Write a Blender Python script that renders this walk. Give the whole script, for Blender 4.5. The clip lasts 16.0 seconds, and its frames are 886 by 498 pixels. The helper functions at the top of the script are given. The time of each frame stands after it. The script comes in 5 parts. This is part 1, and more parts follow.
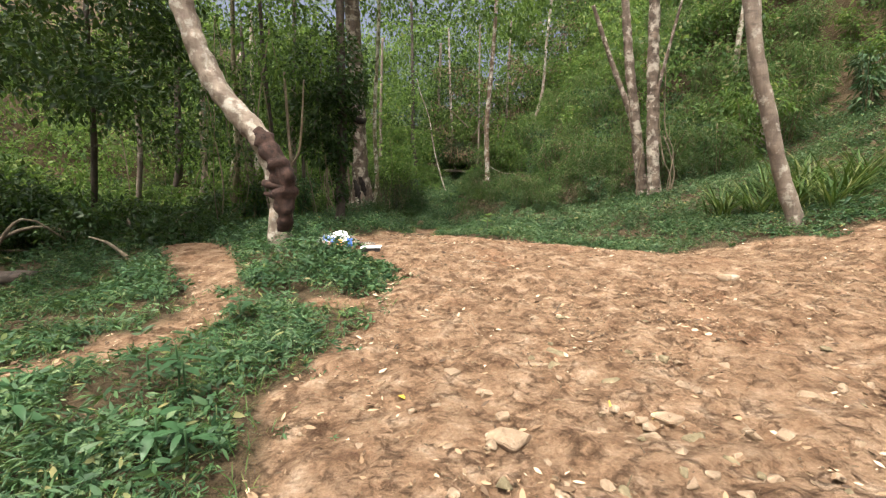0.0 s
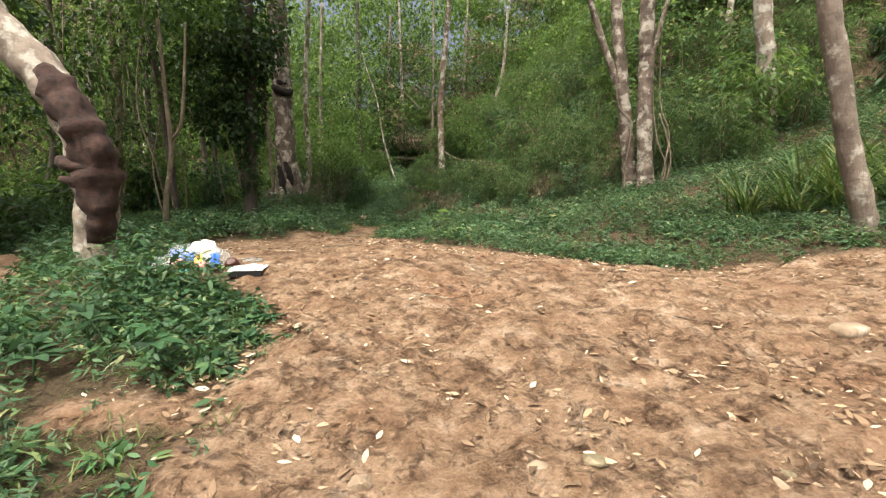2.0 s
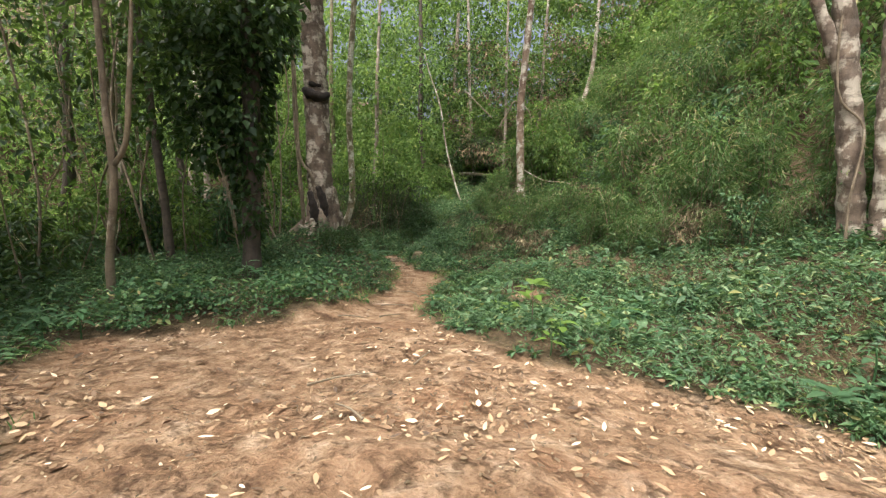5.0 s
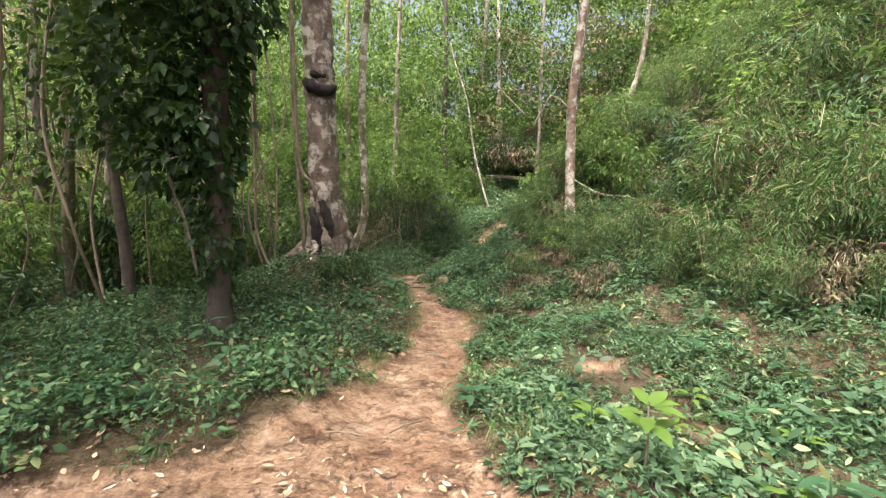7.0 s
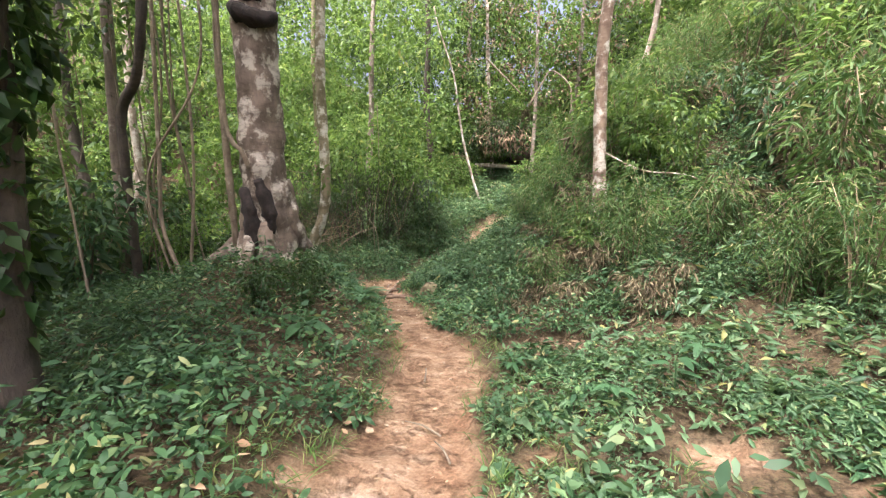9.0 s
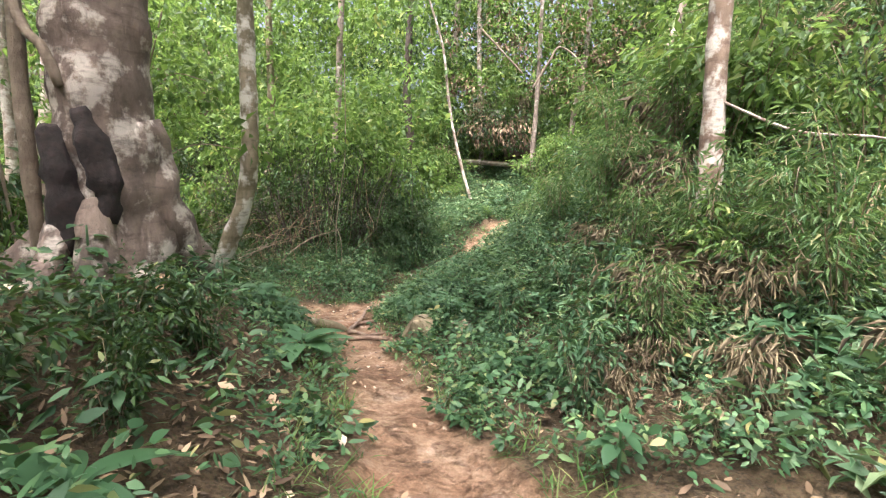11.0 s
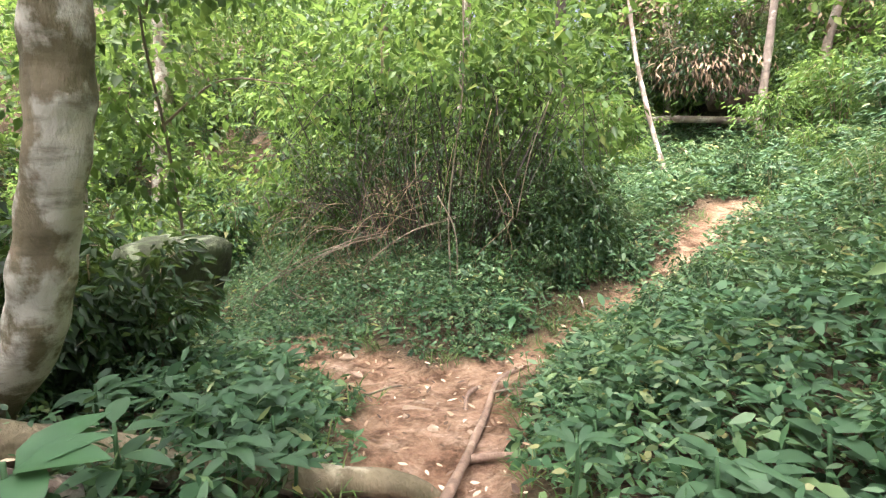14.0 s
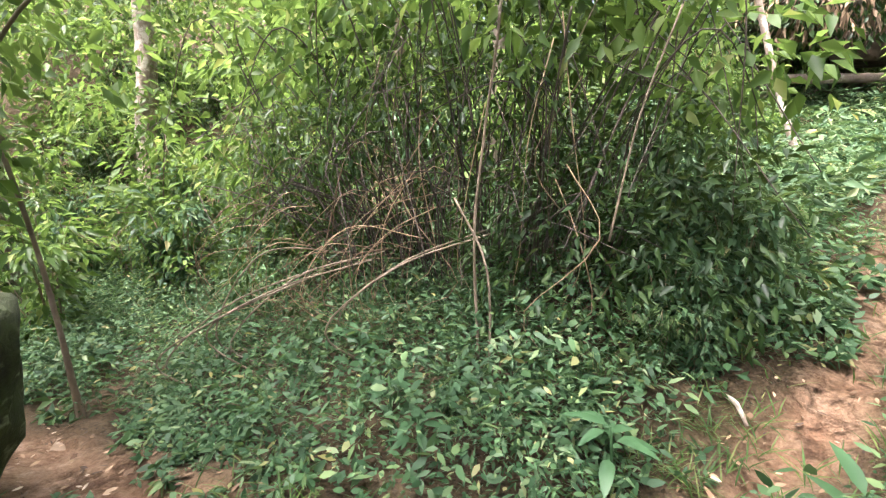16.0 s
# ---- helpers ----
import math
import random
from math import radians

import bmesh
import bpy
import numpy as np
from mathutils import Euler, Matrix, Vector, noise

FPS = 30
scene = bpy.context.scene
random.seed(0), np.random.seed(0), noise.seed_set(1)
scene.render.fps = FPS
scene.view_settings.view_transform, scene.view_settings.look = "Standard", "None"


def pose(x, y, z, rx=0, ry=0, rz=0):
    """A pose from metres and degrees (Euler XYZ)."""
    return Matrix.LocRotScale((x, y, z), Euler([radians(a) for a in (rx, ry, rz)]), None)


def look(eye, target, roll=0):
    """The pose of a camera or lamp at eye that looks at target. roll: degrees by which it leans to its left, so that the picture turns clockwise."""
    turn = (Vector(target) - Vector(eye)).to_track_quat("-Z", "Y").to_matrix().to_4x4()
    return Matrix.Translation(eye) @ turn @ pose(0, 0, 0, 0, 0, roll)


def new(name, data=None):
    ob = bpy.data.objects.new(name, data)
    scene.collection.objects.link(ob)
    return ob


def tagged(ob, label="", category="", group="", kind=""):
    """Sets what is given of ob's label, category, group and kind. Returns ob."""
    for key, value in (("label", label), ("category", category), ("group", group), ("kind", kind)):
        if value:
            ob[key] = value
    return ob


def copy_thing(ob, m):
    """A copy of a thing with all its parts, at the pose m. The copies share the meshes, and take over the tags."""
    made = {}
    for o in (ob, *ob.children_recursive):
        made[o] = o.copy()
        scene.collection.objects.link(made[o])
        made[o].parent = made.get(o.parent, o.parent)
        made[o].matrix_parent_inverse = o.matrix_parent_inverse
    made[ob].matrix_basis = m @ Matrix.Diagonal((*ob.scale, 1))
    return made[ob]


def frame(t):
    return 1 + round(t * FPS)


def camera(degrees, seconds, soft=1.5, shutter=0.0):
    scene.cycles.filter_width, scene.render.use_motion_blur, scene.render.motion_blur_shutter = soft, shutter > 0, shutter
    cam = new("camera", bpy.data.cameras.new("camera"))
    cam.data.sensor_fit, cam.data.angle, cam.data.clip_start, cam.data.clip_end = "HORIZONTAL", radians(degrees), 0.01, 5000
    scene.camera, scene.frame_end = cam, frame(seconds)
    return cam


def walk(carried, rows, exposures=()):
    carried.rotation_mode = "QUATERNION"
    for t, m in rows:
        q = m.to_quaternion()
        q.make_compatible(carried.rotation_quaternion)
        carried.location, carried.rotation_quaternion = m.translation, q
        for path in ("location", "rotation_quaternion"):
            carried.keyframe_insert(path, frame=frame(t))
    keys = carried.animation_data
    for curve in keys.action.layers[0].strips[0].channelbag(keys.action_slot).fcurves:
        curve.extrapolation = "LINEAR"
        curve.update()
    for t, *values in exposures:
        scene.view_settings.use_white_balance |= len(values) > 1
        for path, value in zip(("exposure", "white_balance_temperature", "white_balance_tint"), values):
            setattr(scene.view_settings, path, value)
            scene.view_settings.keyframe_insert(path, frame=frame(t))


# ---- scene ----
cam = camera(86.4, 16.0, 1.25)
PATH = [
    (0, (0.000, 0.000, 1.565), (-0.264, 1.960, 1.267), -0.50),
    (0.5, (0.101, 0.683, 1.513), (-0.103, 2.647, 1.197), -0.38),
    (1, (0.054, 1.358, 1.470), (-0.099, 3.325, 1.142), -0.26),
    (1.5, (0.000, 2.142, 1.434), (-0.109, 4.112, 1.105), 0.04),
    (2, (-0.051, 2.851, 1.449), (-0.131, 4.821, 1.112), 0.15),
    (2.5, (-0.025, 3.526, 1.465), (-0.103, 5.498, 1.140), 0.25),
    (3, (-0.069, 4.136, 1.546), (-0.204, 6.105, 1.219), 0.14),
    (3.5, (-0.115, 4.740, 1.582), (-0.339, 6.703, 1.276), -0.08),
    (4, (-0.229, 5.315, 1.653), (-0.541, 7.267, 1.347), -0.31),
    (4.2, (-0.307, 5.580, 1.647), (-0.648, 7.528, 1.354), -0.62),
    (6.3, (-0.883, 8.051, 2.089), (-1.250, 9.994, 1.786), 0.67),
    (6.5, (-0.972, 8.247, 2.082), (-1.369, 10.184, 1.779), 0.26),
    (7, (-1.139, 8.730, 2.103), (-1.575, 10.657, 1.792), 0.15),
    (7.5, (-1.266, 9.264, 2.042), (-1.715, 11.187, 1.729), -0.06),
    (8, (-1.404, 9.841, 1.933), (-1.839, 11.770, 1.632), -0.06),
    (8.5, (-1.536, 10.502, 1.789), (-1.927, 12.441, 1.495), 0.06),
    (9, (-1.788, 11.132, 1.690), (-2.144, 13.075, 1.376), 0.08),
    (9.2, (-1.882, 11.395, 1.666), (-2.216, 13.345, 1.370), 0.18),
    (11.3, (-2.694, 14.477, 1.153), (-2.926, 16.446, 0.890), 1.70),
    (11.5, (-2.701, 14.714, 1.135), (-2.953, 16.678, 0.853), 1.30),
    (12, (-2.759, 15.375, 1.096), (-3.079, 17.323, 0.776), 0.99),
    (12.5, (-2.903, 16.019, 1.042), (-3.328, 17.943, 0.700), 0.66),
    (13, (-3.060, 16.608, 0.944), (-3.580, 18.505, 0.581), 0.22),
    (13.5, (-3.346, 17.218, 0.844), (-4.017, 19.072, 0.506), -0.08),
    (14, (-3.626, 17.752, 0.799), (-4.429, 19.559, 0.495), -0.59),
    (14.5, (-3.997, 18.257, 0.764), (-4.900, 20.015, 0.455), -0.78),
    (15, (-4.229, 18.814, 0.744), (-5.179, 20.544, 0.422), -1.03),
    (15.5, (-4.373, 19.355, 0.722), (-5.341, 21.070, 0.375), -1.35),
    (16, (-4.493, 19.888, 0.813), (-5.419, 21.622, 0.443), -1.20),
]
walk(cam, [(t, look(eye, target, roll)) for t, eye, target, roll in PATH],
     exposures=((0, 1.45, 6450, 6), (4, 1.55, 6300, 3), (7, 2.25, 6200, 12), (9, 2.5, 6100, 15), (12.5, 2.95, 6000, 14), (16, 3.2, 6050, 18)))

# ---- light ----
world = bpy.data.worlds.new("world")
scene.world = world
world.use_nodes = True
sky = world.node_tree.nodes.new("ShaderNodeTexSky")
sky.sky_type, sky.sun_disc = "NISHITA", False
sky.sun_elevation, sky.sun_rotation = radians(70.6), radians(204)
sky.air_density, sky.dust_density, sky.ozone_density = .3, 10.0, .3
world.node_tree.links.new(sky.outputs[0], world.node_tree.nodes["Background"].inputs[0])
world.node_tree.nodes["Background"].inputs[1].default_value = 0.15
sun_data = bpy.data.lights.new("sun", "SUN")
sun_data.energy, sun_data.angle, sun_data.color = 1.5, radians(25), (1.0, 0.94, 0.84)
sun = new("sun", sun_data)
sun.matrix_world = look((-4, -9, 28), (0, 0, 0))

# ---- the shape of the ground ----
PROF_Y = (-30, -8, 0, 4.2, 6, 7.3, 8.6, 10, 11.8, 13, 14.5, 15.6, 17, 18.4, 18.7, 20, 21, 22, 23, 24.2, 26, 28, 31, 36, 60, 400)
PROF_Z = (-.2, -.1, 0, .03, .22, .42, .45, .25, .15, -.05, -.13, -.18, -.32, -.5, -.4, -.6, -.66, -.68, -.38, .1, .45, .85, 1.5, 2.8, 8, 30)
MID_Y = (-30, 0, 8, 10.5, 12, 13, 14.5, 16, 17, 18.5, 20, 21, 22, 23, 24.2, 26, 30, 60)
MID_X = (0, 0, -.9, -1.5, -1.9, -2.35, -2.5, -2.9, -3.3, -4.05, -4.5, -4.5, -4.2, -3.65, -3, -2.4, -2.4, -2.4)


def smooth(a, b, x):
    u = np.clip((np.asarray(x, float) - a) / (b - a), 0, 1)
    return u * u * (3 - 2 * u)


def soft(v, w):
    return w * np.logaddexp(0, np.asarray(v, float) / w)


def knots(y, ky, kz, w):
    y = np.asarray(y, float)
    return sum(np.interp(y + o * w, ky, kz) for o in (-1, -.5, 0, .5, 1)) / 5


RNG = np.random.default_rng(11)
WAVES = [(RNG.uniform(0, 6.3), RNG.uniform(0, 6.3), RNG.uniform(0.7, 1.3)) for _ in range(7)]


def ripple(x, y, size):
    """Smooth noise between about -1 and 1 with bumps of that size."""
    x, y = np.asarray(x, float), np.asarray(y, float)
    k = 2.6 / size
    return sum(np.sin(k * s * (x * math.cos(a) + y * math.sin(a)) + p) for a, p, s in WAVES) / 3.0


def height(x, y):
    x, y = np.asarray(x, float), np.asarray(y, float)
    z = knots(y, PROF_Y, PROF_Z, .3)
    d = x - knots(y, MID_Y, MID_X, .8)
    start = np.interp(y, (-10, 6, 9, 13, 16, 18, 20, 30), (9, 5.5, 3.9, 2.8, 1.4, 1.2, .7, 1.0))
    steep = np.interp(y, (-10, 6, 9, 13, 16, 18.5, 24, 40), (.2, .25, .3, .3, .34, .5, .85, .9))
    z = z + steep * soft(d - start, .35) + .4 * soft(d - 10, .8) * smooth(4, 14, y)
    z = z - .09 * np.clip(x + .5, 0, 3.5) * smooth(6, 9, y) * (1 - smooth(10.5, 12.5, y))
    left = -d
    z = z + .3 * smooth(.4, 1.5, left) * smooth(11, 13.5, y) * (1 - smooth(17.5, 19.5, y))
    z = z + .55 * np.exp(-(((x + 5.3) / 1.2) ** 2 + ((y - 17) / 1.4) ** 2))
    z = z - .1 * soft(left - 3.5, .8) * (1 - smooth(24, 32, y)) * (1 - smooth(12, 25, left))
    z = z - .35 * smooth(1.5, 4, left) * smooth(19.5, 22, y) * (1 - smooth(26, 30, y))
    z = z + .5 * soft(-x - 17, 2)
    return z + .025 * ripple(x, y, 1.3) * smooth(-4, -1, y)


CLEARING = ((-.6, -8.3), (-1.5, -4.5), (-.8, -1.5), (-1.15, 1.8), (-1.65, 3.0), (-1.5, 4.6), (-1.45, 5.8), (-1.9, 6.8), (-2.3, 7.3), (-3.3, 8.4), (-4.6, 9.3), (-5.0, 10.4),
            (-3.3, 11.4), (-2.9, 13.1), (-2.1, 13.2), (-1.15, 11.2), (-.6, 10.8), (.5, 10.5), (1.45, 10.1), (1.8, 9.7), (2.65, 9.0), (5, 8.1), (7.4, 8.2), (9.2, 7.2), (11.6, 5.2), (10.2, 2.4), (12.6, -.8), (10.4, -4.6), (7.5, -7.4), (3, -9.2))
TRAILS = (((-2.5, 12.8, .45), (-2.52, 14.5, .44), (-2.75, 16, .46), (-3.4, 17.3, .33), (-3.9, 18.5, .3), (-4.5, 19.5, .45), (-4.85, 20.4, .52), (-4.55, 21.3, .2),
           (-4.17, 22.1, .11), (-3.62, 23, .13), (-3, 24.3, .23), (-2.55, 25.4, .3)),
          ((-4.85, 20.4, .5), (-6, 20.72, .29), (-7.2, 20.98, .27), (-8.2, 21.05, .2), (-9.3, 20.9, .1), (-10.5, 20.6, .05)),
          ((-5.6, .6, .25), (-4.7, 2.2, .28), (-3.95, 3.4, .28), (-3.4, 4.2, .28), (-3.4, 4.9, .3), (-3.7, 5.5, .3), (-4.3, 6.3, .36), (-5.3, 7.6, .55), (-7, 9.2, .5)),
          ((-2.1, 5.15, .1), (-1.6, 5.25, .25)),
          ((-1.55, 12.05, .13), (-1.45, 12.2, .1)), ((.12, 12.62, .07), (.28, 12.75, .06)), ((-1.7, 13.95, .12), (-1.6, 14.05, .08)),
          ((-.6, 14.12, .08), (-.42, 14.2, .07)), ((.1, 13.75, .07), (.2, 13.8, .06)), ((-3.1, 13.4, .1), (-2.85, 13.5, .14)))


def into_dirt(x, y):
    """Metres inside (+) or outside (-) the bare earth."""
    x, y = np.asarray(x, float), np.asarray(y, float)
    inside, near = np.zeros(x.shape, bool), np.full(x.shape, 99.0)
    for (ax, ay), (bx, by) in zip(CLEARING, CLEARING[1:] + CLEARING[:1]):
        u = np.clip(((x - ax) * (bx - ax) + (y - ay) * (by - ay)) / ((bx - ax) ** 2 + (by - ay) ** 2), 0, 1)
        near = np.minimum(near, np.hypot(x - ax - u * (bx - ax), y - ay - u * (by - ay)))
        if ay != by:
            inside ^= ((ay > y) != (by > y)) & (x < (bx - ax) * (y - ay) / (by - ay) + ax)
    best = np.where(inside, near, -near)
    for trail in TRAILS:
        for (ax, ay, aw), (bx, by, bw) in zip(trail, trail[1:]):
            u = np.clip(((x - ax) * (bx - ax) + (y - ay) * (by - ay)) / ((bx - ax) ** 2 + (by - ay) ** 2), 0, 1)
            best = np.maximum(best, aw + u * (bw - aw) - np.hypot(x - ax - u * (bx - ax), y - ay - u * (by - ay)))
    return best + .07 * ripple(x, y, .55) + .04 * ripple(y, x, .21)


# ---- materials ----
def material(name):
    m = bpy.data.materials.new(name)
    m.use_nodes = True
    return m, m.node_tree.nodes, m.node_tree.links, m.node_tree.nodes["Principled BSDF"]


def ramp(nodes, stops):
    r = nodes.new("ShaderNodeValToRGB")
    while len(r.color_ramp.elements) < len(stops):
        r.color_ramp.elements.new(0.5)
    for e, (p, c) in zip(r.color_ramp.elements, stops):
        e.position, e.color = p, (*c, 1)
    return r


def noise_node(nodes, links, scale, detail=5.0, rough=.6, stretch=(1, 1, 1)):
    co, mp, n = nodes.new("ShaderNodeTexCoord"), nodes.new("ShaderNodeMapping"), nodes.new("ShaderNodeTexNoise")
    mp.inputs["Scale"].default_value = stretch
    n.inputs["Scale"].default_value, n.inputs["Detail"].default_value, n.inputs["Roughness"].default_value = scale, detail, rough
    links.new(co.outputs["Object"], mp.inputs[0])
    links.new(mp.outputs[0], n.inputs["Vector"])
    return n


def mix(nodes, links, fac, a, b):
    m = nodes.new("ShaderNodeMix")
    m.data_type = "RGBA"
    for k, v in ((0, fac), (6, a), (7, b)):
        if hasattr(v, "is_linked"):
            links.new(v, m.inputs[k])
        else:
            m.inputs[k].default_value = v if k == 0 else (*v, 1)
    return m.outputs[2]


def bump(nodes, links, bsdf, source, strength, distance):
    b = nodes.new("ShaderNodeBump")
    b.inputs["Strength"].default_value, b.inputs["Distance"].default_value = strength, distance
    links.new(source, b.inputs["Height"])
    links.new(b.outputs[0], bsdf.inputs["Normal"])


def leaf_material(name, stops, rough=.5, through_light=.24):
    """Leaves: every leaf has a tint of its own, light shines through."""
    m, nodes, links, bsdf = material(name)
    geo = nodes.new("ShaderNodeNewGeometry")
    r = ramp(nodes, tuple((p_, tuple(v_ * .76 for v_ in c_)) for p_, c_ in stops))
    links.new(geo.outputs["Random Per Island"], r.inputs[0])
    n = noise_node(nodes, links, 1.3, 3)
    patch = ramp(nodes, ((.3, (.5, .55, .52)), (.7, (1.2, 1.15, 1.05))))
    links.new(n.outputs["Fac"], patch.inputs[0])
    mul = nodes.new("ShaderNodeMix")
    mul.data_type, mul.blend_type = "RGBA", "MULTIPLY"
    mul.inputs[0].default_value = 1
    links.new(r.outputs[0], mul.inputs[6])
    links.new(patch.outputs[0], mul.inputs[7])
    links.new(mul.outputs[2], bsdf.inputs["Base Color"])
    bsdf.inputs["Roughness"].default_value = rough
    bsdf.inputs["Specular IOR Level"].default_value = .2
    tr, ms, out = nodes.new("ShaderNodeBsdfTranslucent"), nodes.new("ShaderNodeMixShader"), nodes["Material Output"]
    gain = mix(nodes, links, .22, mul.outputs[2], (.3, .42, .06))
    links.new(gain, tr.inputs[0])
    ms.inputs[0].default_value = through_light
    links.new(bsdf.outputs[0], ms.inputs[1])
    links.new(tr.outputs[0], ms.inputs[2])
    links.new(ms.outputs[0], out.inputs[0])
    return m


def bark_material(name, dark, mid, pale, patch=.55, rough=.85):
    dark, mid, pale = (tuple(v_ * .85 for v_ in c_) for c_ in (dark, mid, pale))
    m, nodes, links, bsdf = material(name)
    base = noise_node(nodes, links, 6, 6, .65, (1, 1, .45))
    r = ramp(nodes, ((.3, dark), (.62, mid)))
    links.new(base.outputs["Fac"], r.inputs[0])
    spots = noise_node(nodes, links, 5.0, 6, .62, (1, 1, .85))
    rs = ramp(nodes, ((patch, (0, 0, 0)), (patch + .08, (.9, .9, .9))))
    links.new(spots.outputs["Fac"], rs.inputs[0])
    rings = noise_node(nodes, links, 8, 5, .65, (.7, .7, 2.0))
    rr = ramp(nodes, ((.5, (0, 0, 0)), (.68, (.7, .7, .7))))
    links.new(rings.outputs["Fac"], rr.inputs[0])
    col = mix(nodes, links, rs.outputs[0], r.outputs[0], pale)
    col = mix(nodes, links, rr.outputs[0], col, dark)
    links.new(col, bsdf.inputs["Base Color"])
    bsdf.inputs["Roughness"].default_value = rough
    bump(nodes, links, bsdf, base.outputs["Fac"], 1.0, .05)
    return m


def plain(name, colour, rough=.6, grain=25, depth=.25, spread=.3):
    m, nodes, links, bsdf = material(name)
    n = noise_node(nodes, links, grain, 4)
    r = ramp(nodes, ((.3, tuple(c * (1 - spread) for c in colour)), (.7, tuple(min(1, c * (1 + spread)) for c in colour))))
    links.new(n.outputs["Fac"], r.inputs[0])
    links.new(r.outputs[0], bsdf.inputs["Base Color"])
    bsdf.inputs["Roughness"].default_value = rough
    if depth:
        bump(nodes, links, bsdf, n.outputs["Fac"], depth, .02)
    return m


def island_material(name, stops, rough=.8):
    """Dry leaves and chips: each has a tint of its own."""
    m, nodes, links, bsdf = material(name)
    geo = nodes.new("ShaderNodeNewGeometry")
    r = ramp(nodes, stops)
    links.new(geo.outputs["Random Per Island"], r.inputs[0])
    links.new(r.outputs[0], bsdf.inputs["Base Color"])
    bsdf.inputs["Roughness"].default_value = rough
    return m


def ground_material():
    m, nodes, links, bsdf = material("earth")
    att = nodes.new("ShaderNodeAttribute")
    att.attribute_name = "bare"
    broad, mid, fine = noise_node(nodes, links, .7, 6, .6), noise_node(nodes, links, 4.0, 9, .68), noise_node(nodes, links, 38, 6, .7)
    clay = ramp(nodes, ((.3, (.095, .055, .034)), (.42, (.19, .12, .073)), (.55, (.275, .187, .122)), (.7, (.41, .315, .232))))
    links.new(mid.outputs["Fac"], clay.inputs[0])
    red = ramp(nodes, ((.55, (0, 0, 0)), (.74, (.8, .8, .8))))
    links.new(broad.outputs["Fac"], red.inputs[0])
    earth = mix(nodes, links, red.outputs[0], clay.outputs[0], (.23, .128, .075))
    co = nodes.new("ShaderNodeTexCoord")
    warp = nodes.new("ShaderNodeMix")
    warp.data_type = "RGBA"
    warp.inputs[0].default_value = .2
    links.new(co.outputs["Object"], warp.inputs[6])
    links.new(mid.outputs["Color"], warp.inputs[7])
    cracks = nodes.new("ShaderNodeTexVoronoi")
    cracks.feature = "DISTANCE_TO_EDGE"
    cracks.inputs["Scale"].default_value = 11.0
    links.new(warp.outputs[2], cracks.inputs["Vector"])
    line = ramp(nodes, ((.0, (1, 1, 1)), (.06, (.5, .5, .5)), (.2, (0, 0, 0))))
    links.new(cracks.outputs["Distance"], line.inputs[0])
    part_of = nodes.new("ShaderNodeMath")
    part_of.operation = "MULTIPLY"
    links.new(line.outputs[0], part_of.inputs[0])
    where = ramp(nodes, ((.46, (0, 0, 0)), (.64, (.6, .6, .6))))
    spread_ = noise_node(nodes, links, 5.5, 5, .7)
    links.new(spread_.outputs["Fac"], where.inputs[0])
    links.new(where.outputs[0], part_of.inputs[1])
    earth = mix(nodes, links, part_of.outputs[0], earth, (.12, .066, .038))
    specks = ramp(nodes, ((.4, (.8, .78, .76)), (.62, (1.1, 1.08, 1.06))))
    links.new(fine.outputs["Fac"], specks.inputs[0])
    mul = nodes.new("ShaderNodeMix")
    mul.data_type, mul.blend_type = "RGBA", "MULTIPLY"
    mul.inputs[0].default_value = 1
    links.new(earth, mul.inputs[6])
    links.new(specks.outputs[0], mul.inputs[7])
    litter = ramp(nodes, ((.35, (.035, .03, .018)), (.55, (.095, .066, .038)), (.7, (.05, .062, .026))))
    links.new(fine.outputs["Fac"], litter.inputs[0])
    links.new(mix(nodes, links, att.outputs["Fac"], litter.outputs[0], mul.outputs[2]), bsdf.inputs["Base Color"])
    bsdf.inputs["Roughness"].default_value = .95
    bsdf.inputs["Specular IOR Level"].default_value = .15
    s1, s2 = nodes.new("ShaderNodeMath"), nodes.new("ShaderNodeMath")
    s1.operation = s2.operation = "MULTIPLY_ADD"
    links.new(fine.outputs["Fac"], s1.inputs[0])
    s1.inputs[1].default_value = .35
    links.new(mid.outputs["Fac"], s1.inputs[2])
    links.new(part_of.outputs[0], s2.inputs[0])
    s2.inputs[1].default_value = -1.0
    links.new(s1.outputs[0], s2.inputs[2])
    bump(nodes, links, bsdf, s2.outputs[0], 1.0, .09)
    return m


EARTH = ground_material()
HERB = leaf_material("herb_leaf", ((0, (.025, .07, .032)), (.4, (.05, .12, .055)), (.8, (.095, .19, .085)), (.96, (.17, .26, .11)), (1, (.3, .27, .13))))
GRASS = leaf_material("grass_blade", ((0, (.035, .085, .02)), (.6, (.075, .15, .035)), (1, (.2, .22, .08))))
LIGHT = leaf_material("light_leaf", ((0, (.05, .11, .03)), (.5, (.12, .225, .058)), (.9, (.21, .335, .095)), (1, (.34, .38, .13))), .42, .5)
BAMBOO = leaf_material("bamboo_leaf", ((0, (.055, .125, .045)), (.5, (.11, .215, .08)), (.85, (.2, .31, .125)), (1, (.36, .32, .17))), .45, .45)
# Dark climbers' green; also stands in for shade in bush, shrubs and thickets.
DARK = leaf_material("dark_and_shade_leaf", ((0, (.014, .04, .014)), (.6, (.032, .075, .025)), (1, (.07, .13, .04))), .4, .3)
CANOPY = leaf_material("canopy_leaf", ((0, (.045, .095, .025)), (.5, (.09, .175, .045)), (1, (.17, .27, .07))), .45, .5)
